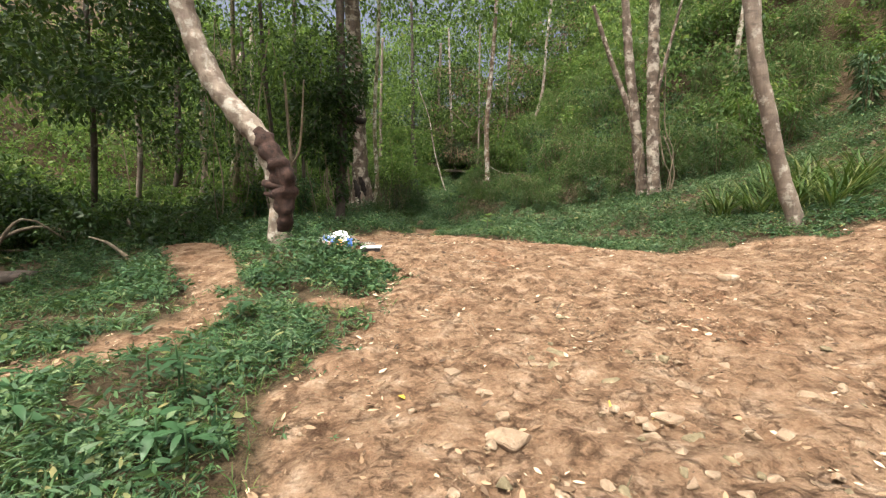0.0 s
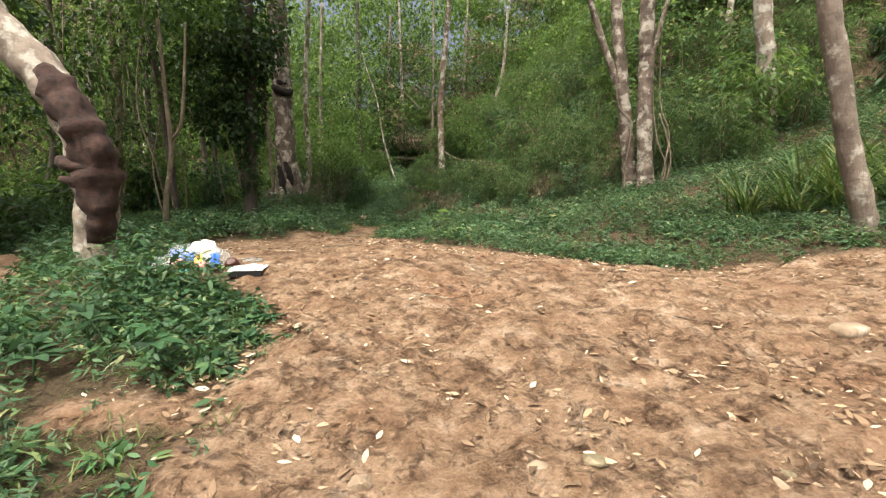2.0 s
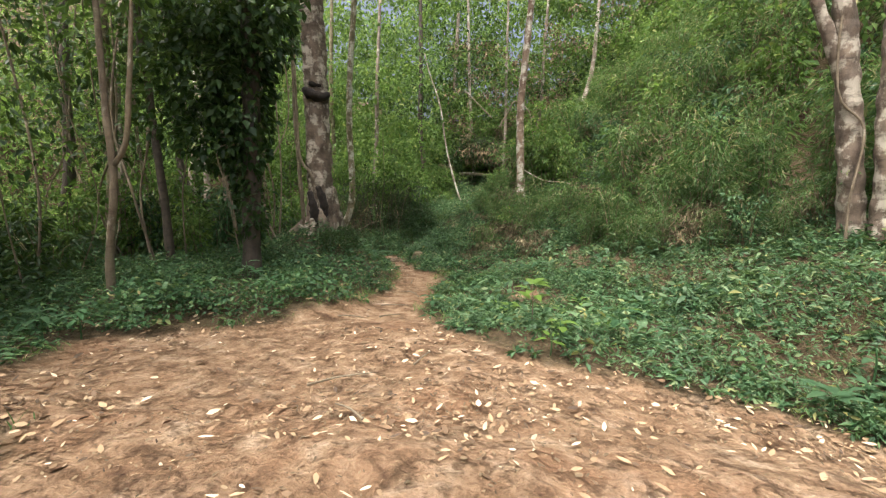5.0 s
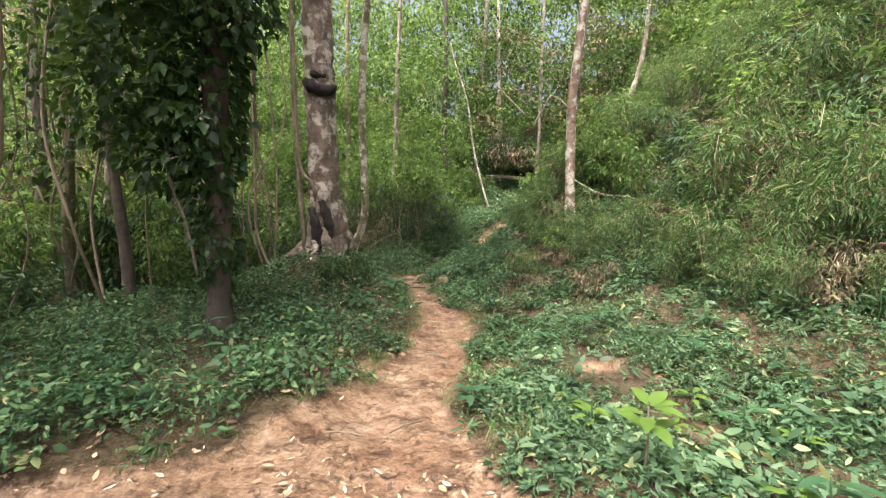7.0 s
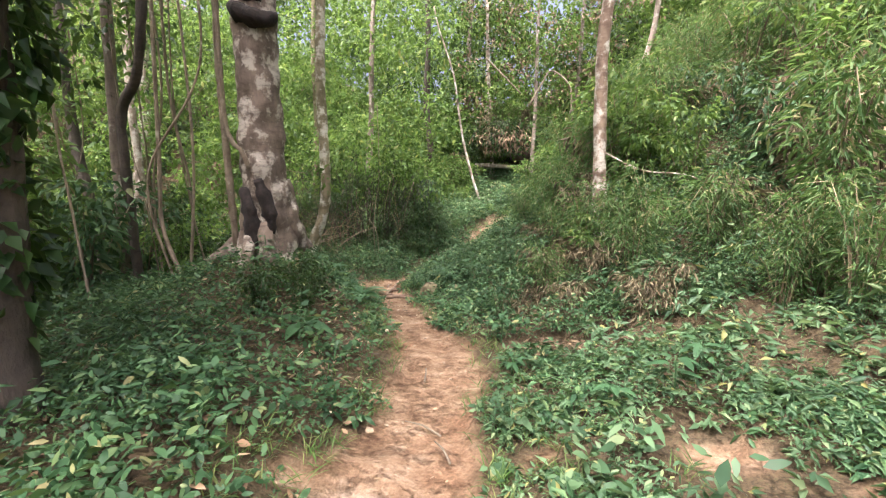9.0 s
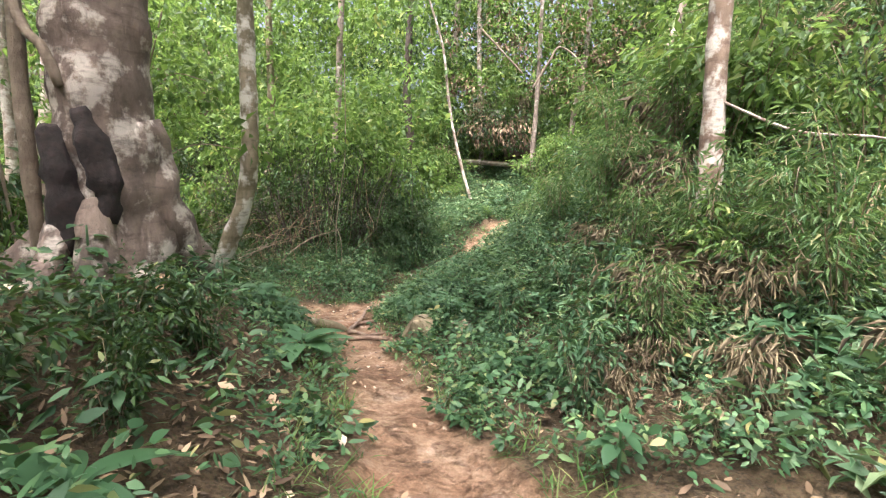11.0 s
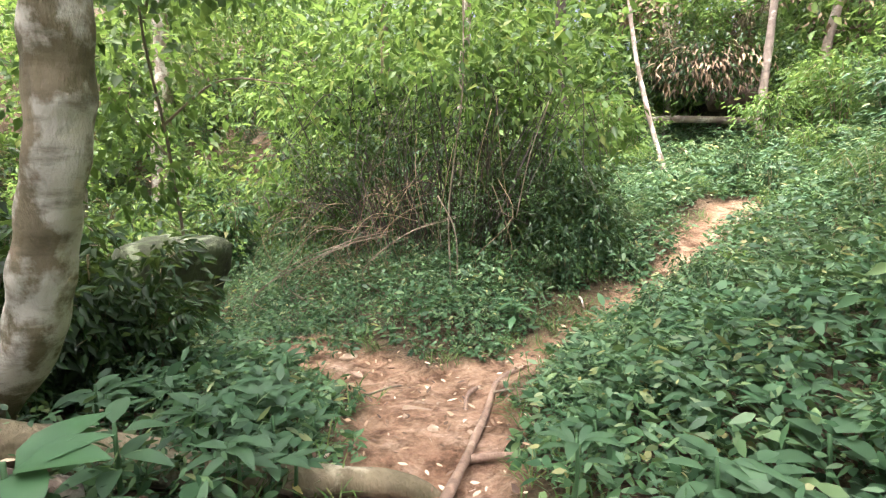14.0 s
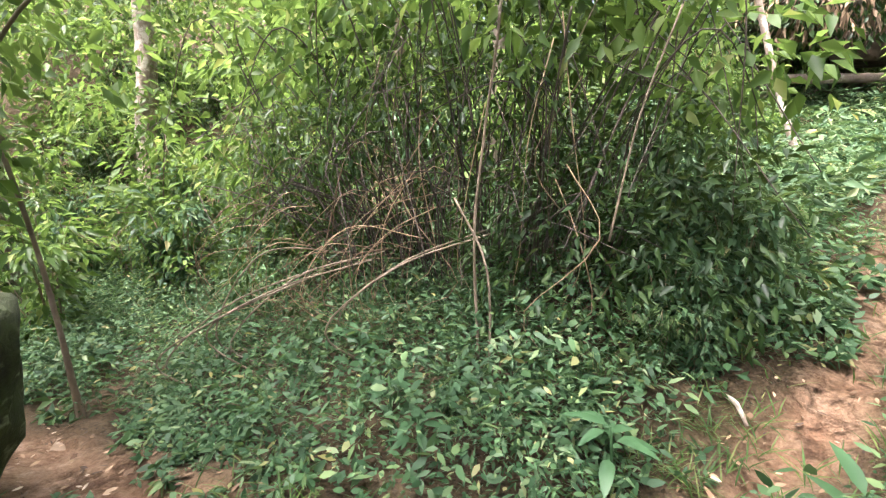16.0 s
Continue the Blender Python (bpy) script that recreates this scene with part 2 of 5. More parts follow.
PALE = leaf_material("pale_weed_leaf", ((0, (.05, .11, .06)), (.4, (.095, .185, .1)), (.8, (.165, .28, .155)), (.95, (.27, .36, .2)), (1, (.4, .36, .14))), .45, .4)
BROAD = leaf_material("broad_leaf", ((0, (.05, .13, .06)), (1, (.11, .21, .1))), .38, .25)
YOUNG = leaf_material("young_leaf", ((0, (.12, .24, .05)), (1, (.26, .34, .07))), .4, .45)
DRY = island_material("dry_leaf", ((0, (.045, .026, .014)), (.4, (.14, .085, .045)), (.8, (.32, .22, .13)), (1, (.55, .45, .33))))
STRAW = island_material("dry_stem", ((0, (.06, .045, .022)), (.5, (.135, .104, .056)), (1, (.28, .23, .135))))
DRY_DARK = island_material("withered_leaf", ((0, (.06, .04, .02)), (.6, (.15, .10, .055)), (1, (.26, .19, .11))))
BARK_PALE = bark_material("pale_bark", (.15, .11, .085), (.33, .27, .21), (.55, .51, .43), .5)
BARK_GREY = bark_material("grey_bark", (.11, .085, .065), (.26, .21, .165), (.46, .43, .36), .56)
BARK_RED = bark_material("reddish_bark", (.05, .036, .027), (.2, .15, .112), (.46, .41, .34), .5)
BARK_BROWN = bark_material("brown_bark", (.1, .06, .04), (.27, .195, .135), (.56, .52, .44), .49)
BARK_DARK = bark_material("dark_bark", (.03, .024, .018), (.085, .065, .048), (.2, .18, .14), .64)
BARK_MOSS = bark_material("mossy_bark", (.07, .06, .026), (.2, .165, .095), (.33, .3, .2), .54)
BARK_RINGED = bark_material("ringed_bark", (.085, .075, .03), (.25, .21, .13), (.56, .54, .44), .47)
ROOT = bark_material("trodden_root", (.11, .07, .045), (.24, .165, .11), (.34, .26, .18), .58)
WOUND = plain("dark_wound", (.036, .018, .013), .95, 11, 1.0, .75)
CANKER_HOLLOW = plain("black_canker_hollow", (.014, .009, .007), .95, 18, .9, .6)
LIANA = bark_material("liana_bark", (.10, .075, .05), (.24, .19, .13), (.38, .34, .26), .6)
ROCK = bark_material("tan_rock", (.1, .085, .045), (.24, .195, .115), (.36, .31, .2), .55, .9)
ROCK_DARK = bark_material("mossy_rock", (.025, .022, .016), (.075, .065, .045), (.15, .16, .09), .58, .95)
ROCK_GREY = bark_material("lichen_rock", (.018, .02, .01), (.06, .08, .03), (.24, .28, .17), .54, .95)
ROCK_BROWN = bark_material("brown_rock", (.05, .036, .024), (.115, .08, .055), (.17, .13, .09), .58, .9)
STONE = bark_material("pale_stone", (.2, .14, .09), (.34, .255, .17), (.5, .42, .32), .55, .9)


# ---- mesh helpers ----
def link_mesh(name, verts, faces, mat, parent=None, label="", flat=False):
    """verts (n, 3); faces: a list of (k, size) arrays."""
    me = bpy.data.meshes.new(name)
    verts = np.asarray(verts, np.float32)
    faces = [np.asarray(f, np.int32) for f in (faces if isinstance(faces, list) else [faces])]
    loops = np.concatenate([f.ravel() for f in faces])
    sizes = np.concatenate([np.full(len(f), f.shape[1], np.int32) for f in faces])
    me.vertices.add(len(verts))
    me.vertices.foreach_set("co", verts.ravel())
    me.loops.add(len(loops))
    me.loops.foreach_set("vertex_index", loops)
    me.polygons.add(len(sizes))
    me.polygons.foreach_set("loop_start", np.concatenate([[0], np.cumsum(sizes)[:-1]]).astype(np.int32))
    me.polygons.foreach_set("use_smooth", np.full(len(sizes), not flat))
    me.update(calc_edges=True)
    me.materials.append(mat)
    ob = new(name, me)
    if parent is not None:
        ob.parent = parent
    return tagged(ob, label)


def part(name, bm, mat, parent=None, label="", flat=False):
    me = bpy.data.meshes.new(name)
    bm.to_mesh(me)
    bm.free()
    for p in me.polygons:
        p.use_smooth = not flat
    me.materials.append(mat)
    ob = new(name, me)
    if parent is not None:
        ob.parent = parent
    return tagged(ob, label)


def unit(v):
    return v / np.maximum(np.linalg.norm(v, axis=-1, keepdims=True), 1e-9)


def leaf_arrays(p, d, n, length, width, fine=False, droop=.25, fold=.25):
    """Leaves from p along d, faces towards n. Coarse: a folded kite; fine: a pointed oval with a bent midrib."""
    d = unit(d)
    s = unit(np.cross(d, n))
    n = np.cross(s, d)
    L, W = np.asarray(length)[:, None], np.asarray(width)[:, None] / 2
    k = len(p)
    if not fine:
        v = np.stack([p, p + d * L * .42 + s * W + n * W * fold, p + d * L - n * L * droop, p + d * L * .42 - s * W + n * W * fold], 1)
        i = np.arange(k)[:, None] * 4
        return v.reshape(-1, 3), np.concatenate([i + (0, 1, 2), i + (0, 2, 3)])
    a, b = p + d * L * .33 - n * L * droop * .12, p + d * L * .7 - n * L * droop * .5
    if fine == "mid":
        v = np.stack([p, a + s * W, a - s * W, b + s * W * .75, b - s * W * .75, p + d * L - n * L * droop], 1)
        i = np.arange(k)[:, None] * 6
        return v.reshape(-1, 3), np.concatenate([i + t for t in ((0, 1, 2), (1, 3, 2), (2, 3, 4), (3, 5, 4))])
    v = np.stack([p, a + s * W + n * W * fold, a, a - s * W + n * W * fold, b + s * W * .72 + n * W * fold * .7, b, b - s * W * .72 + n * W * fold * .7, p + d * L - n * L * droop], 1)
    i = np.arange(k)[:, None] * 8
    tris = ((0, 1, 2), (0, 2, 3), (1, 4, 5), (1, 5, 2), (2, 5, 6), (2, 6, 3), (4, 7, 5), (5, 7, 6))
    return v.reshape(-1, 3), np.concatenate([i + t for t in tris])


def merge(sets):
    vs, fs, o = [], [], 0
    for v, f in sets:
        vs.append(v)
        fs.append(f + o)
        o += len(v)
    return np.concatenate(vs), np.concatenate(fs)


def tube(points, radii, sides=10, rough=0.0, seed=0, ends=True, flute=0.0):
    """A tapered round stem along points, its surface uneven."""
    pts, rad = np.asarray(points, float), np.asarray(radii, float)
    steps = max(2, int(len(pts)))
    t = np.gradient(pts, axis=0)
    t = unit(t)
    ref = np.array([1.0, 0, 0]) if abs(t[0, 0]) < .8 else np.array([0, 1.0, 0])
    vs = []
    ang = np.linspace(0, 2 * np.pi, sides, endpoint=False)
    rng = np.random.default_rng(seed)
    ph = rng.uniform(0, 6.3, 6)
    for i in range(steps):
        a = unit(np.cross(t[i], ref))
        b = np.cross(t[i], a)
        h = i * .7
        k = 1 + rough * (.5 * np.sin(2 * ang + ph[0] + h * .6) + .35 * np.sin(3 * ang + ph[1] - h) + .3 * np.sin(5 * ang + ph[2] + h * 1.7) + .5 * np.sin(ph[3] + h * 2.1)) + flute * np.cos(5 * ang + ph[4])
        vs.append(pts[i] + rad[i] * k[:, None] * (np.cos(ang)[:, None] * a + np.sin(ang)[:, None] * b))
    v = np.concatenate(vs)
    i, j = np.meshgrid(np.arange(steps - 1), np.arange(sides), indexing="ij")
    q = np.stack([i * sides + j, i * sides + (j + 1) % sides, (i + 1) * sides + (j + 1) % sides, (i + 1) * sides + j], -1).reshape(-1, 4)
    f = np.concatenate([q[:, (0, 1, 2)], q[:, (0, 2, 3)]])
    if ends:
        v = np.concatenate([v, pts[:1], pts[-1:]])
        k, o = len(v) - 2, (steps - 1) * sides
        j = np.arange(sides)
        f = np.concatenate([f, np.stack([np.full(sides, k), (j + 1) % sides, j], 1), np.stack([np.full(sides, k + 1), o + j, o + (j + 1) % sides], 1)])
    return v, f


def along(points, step):
    """The line through points, resampled and rounded (Catmull-Rom)."""
    p = np.asarray(points, float)
    q = np.concatenate([2 * p[:1] - p[1:2], p, 2 * p[-1:] - p[-2:-1]])
    out = []
    for i in range(len(p) - 1):
        n = max(2, int(np.linalg.norm(p[i + 1] - p[i]) / step))
        u = np.linspace(0, 1, n, endpoint=False)[:, None]
        a, b, c, d = q[i:i + 4]
        out.append(.5 * (2 * b + (c - a) * u + (2 * a - 5 * b + 4 * c - d) * u ** 2 + (3 * b - a - 3 * c + d) * u ** 3))
    return np.concatenate(out + [p[-1:]])


def stem(points, r0, r1, step=.12, sides=10, rough=.08, seed=0, flare=0.0, flare_height=.5, flute=0.0):
    p = along(points, step)
    s = np.concatenate([[0], np.cumsum(np.linalg.norm(np.diff(p, axis=0), axis=1))])
    r = r0 + (r1 - r0) * s / s[-1] + flare * np.exp(-s / flare_height)
    return tube(p, r, sides, rough, seed, True, flute)


def thing(name, at_, label, category, group="", kind=""):
    ob = new(name)
    ob.location = at_
    ob.empty_display_size = .2
    return tagged(ob, label, category, group, kind)


def rock(name, at_, size, mat, seed, label, category="stone", group="", turn=0.0, detail=2, flat=.25):
    bm = bmesh.new()
    bmesh.ops.create_icosphere(bm, subdivisions=detail, radius=1)
    rng = random.Random(seed)
    off = Vector((rng.uniform(0, 50), rng.uniform(0, 50), rng.uniform(0, 50)))
    for v in bm.verts:
        c = v.co.copy()
        k = 1 + .28 * noise.noise(c * 1.3 + off) + .12 * noise.noise(c * 3.7 + off)
        c = c * k
        c.z = max(c.z, -flat * 2)
        lim = .72
        for ax in (0, 1, 2):
            if abs(c[ax]) > lim:
                c[ax] = math.copysign(lim + (abs(c[ax]) - lim) * .35, c[ax])
        v.co = Vector((c.x * size[0], c.y * size[1], c.z * size[2]))
    ob = part(name, bm, mat)
    ob.matrix_basis = pose(*at_, 0, 0, turn)
    return tagged(ob, label, category, group)


def chip(name, at_, size, mat, seed, label, category="stone", group="", turn=0.0, corners=18):
    """An angular stone: the hull of random corners, its edges worn."""
    rng = random.Random(seed)
    bm = bmesh.new()
    for _ in range(corners):
        c = Vector((rng.gauss(0, 1), rng.gauss(0, 1), rng.gauss(0, 1))).normalized() * rng.uniform(.75, 1.1)
        bm.verts.new((c.x * size[0], c.y * size[1], c.z * size[2]))
    hull = bmesh.ops.convex_hull(bm, input=bm.verts[:])
    bmesh.ops.delete(bm, geom=list({g for g in hull["geom_interior"] + hull["geom_unused"] if isinstance(g, bmesh.types.BMVert)}), context="VERTS")
    bmesh.ops.bevel(bm, geom=bm.edges[:], offset=min(size) * .12, segments=1, affect="EDGES")
    ob = part(name, bm, mat, flat=True)
    ob.matrix_basis = pose(*at_, rng.uniform(-8, 8), rng.uniform(-8, 8), turn)
    return tagged(ob, label, category, group)


# ---- the ground ----
def plates(x, y, size, seed):
    """Uneven cells of that size: distance to the nearest border, and a number for each cell."""
    table = np.random.default_rng(seed).random((61, 61, 3))
    gx, gy = np.floor(x / size).astype(int), np.floor(y / size).astype(int)
    first, second, mark = np.full(x.shape, 9.0), np.full(x.shape, 9.0), np.zeros(x.shape)
    for ox in (-1, 0, 1):
        for oy in (-1, 0, 1):
            r = table[(gx + ox) % 61, (gy + oy) % 61]
            d = np.hypot(x / size - gx - ox - r[..., 0], y / size - gy - oy - r[..., 1])
            mark = np.where(d < first, r[..., 2], mark)
            second = np.minimum(second, np.maximum(first, d))
            first = np.minimum(first, d)
    return second - first, mark


def clay_relief(x, y):
    """Baked clay plates on the clearing, lumps and ledges of buried stone at its lower end."""
    wx, wy = x + .05 * ripple(y, x, .3), y + .05 * ripple(x + 5, y, .3)
    border, mark = plates(wx, wy, .135, 4)
    clay = (.022 * smooth(0, .35, border) + .022 * mark) * smooth(2.5, 4.5, y)
    border, mark = plates(wx + 3, wy, .36, 9)
    stony = np.where(mark > .45, (.02 + .045 * (mark - .45)) * smooth(.03, .3, border), 0) + .02 * ripple(x, y, .4)
    return clay + stony * (1 - smooth(3.6, 5.0, y + .5 * ripple(x, y, 1.2)))


def make_ground():
    xs = np.concatenate([[-400, -200, -100, -60], np.arange(-40, -14, 1.5), np.arange(-14, -7, .3), np.arange(-7, -2.6, .1), np.arange(-2.6, 3.6, .04), np.arange(3.6, 5, .1), np.arange(5, 14, .3), np.arange(14, 40, 2), [45, 60, 100, 200, 400]])
    ys = np.concatenate([[-400, -200, -100, -50, -25, -12], np.arange(-8, 0, .4), np.arange(0, 1.5, .1), np.arange(1.5, 9, .04), np.arange(9, 24, .1), np.arange(24, 34, .3), np.arange(34, 62, 2), [70, 100, 200, 400]])
    X, Y = np.meshgrid(xs, ys)
    bare = into_dirt(X, Y)
    Z = height(np.clip(X, -60, 45), np.clip(Y, -60, 62))
    far = np.hypot(np.clip(np.abs(X) - 45, 0, None), np.clip(np.abs(Y - 10) - 60, 0, None))
    near = (np.abs(X + 1) < 8) & (Y > -1) & (Y < 28)
    lump = .016 * ripple(X + .3 * ripple(Y, X, .6), Y, .22) + .02 * ripple(Y, X + 3, .5) + .005 * ripple(X, Y + 7, .1)
    Z = Z + np.where(near, lump, 0) - .05 * smooth(-.02, .12, bare) * (Y > 9)
    Z = Z + clay_relief(X, Y) * smooth(.0, .25, bare) * (X > -2.7) * (X < 3.7) * (Y > 1.4) * smooth(9.2, 8.2, Y)
    m = smooth(-.1, .1, bare)
    nx, ny = len(xs), len(ys)
    i, j = np.meshgrid(np.arange(ny - 1), np.arange(nx - 1), indexing="ij")
    q = np.stack([i * nx + j, i * nx + j + 1, (i + 1) * nx + j + 1, (i + 1) * nx + j], -1).reshape(-1, 4)
    ob = link_mesh("ground", np.stack([X, Y, Z], -1).reshape(-1, 3), q, EARTH)
    a = ob.data.attributes.new("bare", "FLOAT", "POINT")
    a.data.foreach_set("value", m.astype(np.float32).ravel())
    return tagged(ob, "trodden reddish clay earth with leaf litter under the plants", "ground", "", "structure")


ground = make_ground()


# ---- trees ----
def blob_leaves(rng, centre, radius, count, length, width, hang=.4, shell=.55, fine=False, aspect=1.0, droop=.25):
    """Leaves in a cloud: more at its outside, turned outward and hanging."""
    u = unit(rng.normal(size=(count, 3)))
    r = shell + (1 - shell) * rng.random((count, 1)) ** .6
    p = np.asarray(centre) + u * r * np.asarray(radius)
    d = unit(u * .8 + rng.normal(size=(count, 3)) * .6 + np.array([0, 0, -hang]))
    n = unit(rng.normal(size=(count, 3)) * .6 + np.array([0, 0, 1.0]) + u * .3)
    k = rng.uniform(.65, 1.25, count)
    return leaf_arrays(p, d, n, length * k, width * k * rng.uniform(.8, 1.2, count), fine, droop)


def tree(name, trunk_points, r0, r1, bark, label, seed, flare=.0, flare_height=.4, sides=14, step=.12, rough=.09, flute=0.0, limbs=(), crown=None, leaf=None):
    """limbs: (points, r0, r1); crown: (centre, radius, leaves, length, width) clouds. All in world places."""
    base = np.asarray(trunk_points[0], float)
    root = thing(name, base, label, "tree")
    move = lambda vf: (vf[0] - base, vf[1])
    link_mesh("trunk", *move(stem(trunk_points, r0, r1, step, sides, rough, seed, flare, flare_height, flute)), bark, root)
    for k, (pts, a, b) in enumerate(limbs):
        link_mesh("limb", *move(stem(pts, a, b, step, 8, rough, seed + k + 1)), bark, root)
    if crown:
        rng = np.random.default_rng(seed + 100)
        link_mesh("crown", *move(merge([blob_leaves(rng, *c) for c in crown])), leaf or CANOPY, root)
    return root


def gz(x, y):
    return float(height(x, y))


def on(x, y, up=0.0):
    return (x, y, gz(x, y) + up)


# High crowns of leaning, big, ivy and thin trees: unseen, thickened to shade below.
# the leaning tree beside the clearing, with its dark old wound
lean = tree("leaning_tree", [(-3.72, 7.45, .2), (-3.76, 7.45, .75), (-3.7, 7.45, 1.36), (-3.86, 7.45, 1.91), (-4.08, 7.45, 2.32), (-4.54, 7.45, 2.83), (-4.9, 7.45, 3.46), (-5.14, 7.45, 4.16), (-5.3, 7.45, 4.9), (-5.7, 7.6, 6.5), (-6.2, 7.8, 9)],
            .19, .15, BARK_PALE, "pale blotched leaning tree with a dark rotten wound", 1, .06, .3, 18, .07, .11,
            limbs=[([(-5.3, 7.45, 4.9), (-4.8, 7.0, 6), (-4, 6.6, 7.5)], .1, .04), ([(-5.7, 7.6, 6.5), (-6.8, 8.4, 7.6)], .08, .03)],
            crown=[((-5.5, 8.5, 8.5), (2.8, 2.6, 1.6), 1500, .2, .1), ((-7.4, 8.8, 7.8), (1.9, 2.0, 1.4), 800, .2, .1)])


def wound(parent, rows, seed, mat=WOUND):
    rng = np.random.default_rng(seed)
    for pts, r in rows:
        p = along(pts, .05)
        s = np.linspace(0, 1, len(p))
        v, f = tube(p, r * (.6 + np.sin(np.pi * s) * .4) * (1 + .06 * np.sin(np.arange(len(p)) * 2.3)), 14, .22, int(rng.integers(99)))
        link_mesh("wound", v - np.asarray(parent.location), f, mat, parent, "dark rotten wood of the wound; at the big tree foot, the shade of a hollow")


wound(lean, [([(-3.66, 7.36, .72), (-3.6, 7.34, 1.1), (-3.6, 7.34, 1.5), (-3.68, 7.34, 1.8), (-3.84, 7.35, 2.1), (-4.02, 7.37, 2.34)], .19), ([(-3.93, 7.3, 1.52), (-3.7, 7.24, 1.46), (-3.46, 7.32, 1.46)], .075),
             ([(-3.9, 7.28, 1.34), (-3.68, 7.22, 1.3), (-3.5, 7.28, 1.26)], .05), ([(-3.78, 7.24, 2.05), (-3.62, 7.22, 1.75), (-3.6, 7.22, 1.5)], .06)], 3)

# the big tree beside the path: canker ring, roots, hollow foot shown by black lumps
BX, BY = -5.38, 17.12
big = tree("big_tree", [(BX, BY, .1), (BX + .01, BY, .9), (BX, BY, 2.06), (BX - .01, BY, 3.73), (BX - .02, BY, 4.8), (BX - .1, BY, 8), (BX - .3, BY + .3, 12)], .285, .23, BARK_RED,
           "tall reddish-brown tree with a canker ring and roots", 5, .28, .6, 24, .08, .08, .04,
           limbs=[([(BX - .1, BY, 8), (BX + 1.2, BY - .6, 9.4), (BX + 2.4, BY - 1, 11)], .1, .03)],
           crown=[((BX - .4, BY + .6, 11.5), (3.6, 3.4, 2), 2600, .26, .13), ((BX + 2, BY - 1.2, 10.6), (2.6, 2.6, 1.4), 1500, .26, .13), ((BX - 2.4, BY - 2.4, 10.4), (2.6, 2.6, 1.4), 1500, .26, .13)])
bo = np.asarray(big.location)
wound(big, [([(BX - .2, BY - .2, 3.78), (BX, BY - .29, 3.66), (BX + .2, BY - .2, 3.6), (BX + .27, BY, 3.68)], .12), ([(BX + .2, BY - .16, 3.86), (BX - .05, BY - .28, 3.9)], .06)], 4, CANKER_HOLLOW)
# No hole is cut: black lumps stand in for the shade in the hollow.
wound(big, [([(BX - .12, BY - .3, 1.5), (BX - .05, BY - .34, 1.3), (BX + .02, BY - .36, .85), (BX - .03, BY - .4, .6)], .1)], 6, CANKER_HOLLOW)
wound(big, [([(BX + .08, BY - .25, 1.62), (BX + .14, BY - .26, 1.42), (BX + .2, BY - .24, 1.15), (BX + .2, BY - .27, .9)], .1)], 11, CANKER_HOLLOW)
for k, (pts, a, b) in enumerate((([(BX + .1, BY - .25, 1.0), (BX + .28, BY - .45, .6), (BX + .42, BY - .7, .2), (BX + .5, BY - .85, -.05)], .12, .06),
                                 ([(BX + .1, BY + .05, 1.55), (BX + .24, BY + .2, .95), (BX + .32, BY + .5, .42), (BX + .3, BY + .8, .1), (BX + .2, BY + 1.05, -.25)], .24, .06),
                                 ([(BX - .05, BY - .3, .95), (BX + .02, BY - .55, .6), (BX - .05, BY - .9, .2)], .09, .05),
                                 ([(BX - .25, BY - .1, .8), (BX - .7, BY - .3, .45), (BX - 1.3, BY - .5, .2)], .15, .06),
                                 ([(BX + .1, BY + .2, .7), (BX + .25, BY + .8, .3), (BX + .3, BY + 1.3, -.1)], .12, .06))):
    v, f = stem(pts, a, b, .07, 9, .16, 40 + k)
    link_mesh("root", v - bo, f, BARK_RED, big, "lichened buttress root")

slim = tree("slim_tree", [(-6.0, 18.5, -.45), (-5.84, 18.55, -.04), (-5.56, 18.6, .24), (-5.38, 18.6, .62), (-5.22, 18.6, 1.0), (-5.15, 18.6, 1.5), (-5.18, 18.65, 2.3), (-5.22, 18.7, 3.2), (-5.2, 18.8, 4.5), (-5.05, 19, 7), (-4.9, 19.1, 10)], .088, .062, BARK_RINGED,
            "slender tree with ringed mossy pale bark", 9, .06, .3, 14, .045, .09,
            crown=[((-4.9, 19.2, 9.5), (2.4, 2.4, 1.6), 650, .22, .11), ((-5.05, 18.5, 1.62), (.22, .2, .22), 30, .13, .06)])
thin = tree("thin_tree", [(-.72, 18.8, .7), (-.73, 18.8, 1.24), (-.78, 18.8, 2.61), (-.79, 18.8, 3.58), (-.74, 18.8, 4.2), (-.55, 18.9, 6.5), (-.4, 19, 9)], .105, .06, BARK_BROWN,
            "thin straight tree with white lichen patches on brown bark", 12, .02, .3, 12, .08, .07,
            limbs=[([(-.76, 18.75, 2.05), (-.2, 18.5, 1.75), (.45, 18.3, 1.65), (.9, 18.1, 1.2), (1.2, 18.0, .95)], .014, .006)], crown=[((-.4, 19.2, 8.6), (2.2, 2.2, 1.5), 1000, .22, .11)])
pole = tree("bare_sapling", [(-3.3, 27, .4), (-3.42, 27, .75), (-3.58, 27, 1.2), (-3.82, 27, 2.0), (-4.02, 27, 2.8), (-4.16, 27, 3.6), (-4.36, 27, 4.9), (-4.83, 27, 6.3), (-5.0, 27, 7.0)], .045, .022, BARK_PALE, "bare pale crooked sapling stem", 15, 0, .2, 8, .1, .1)
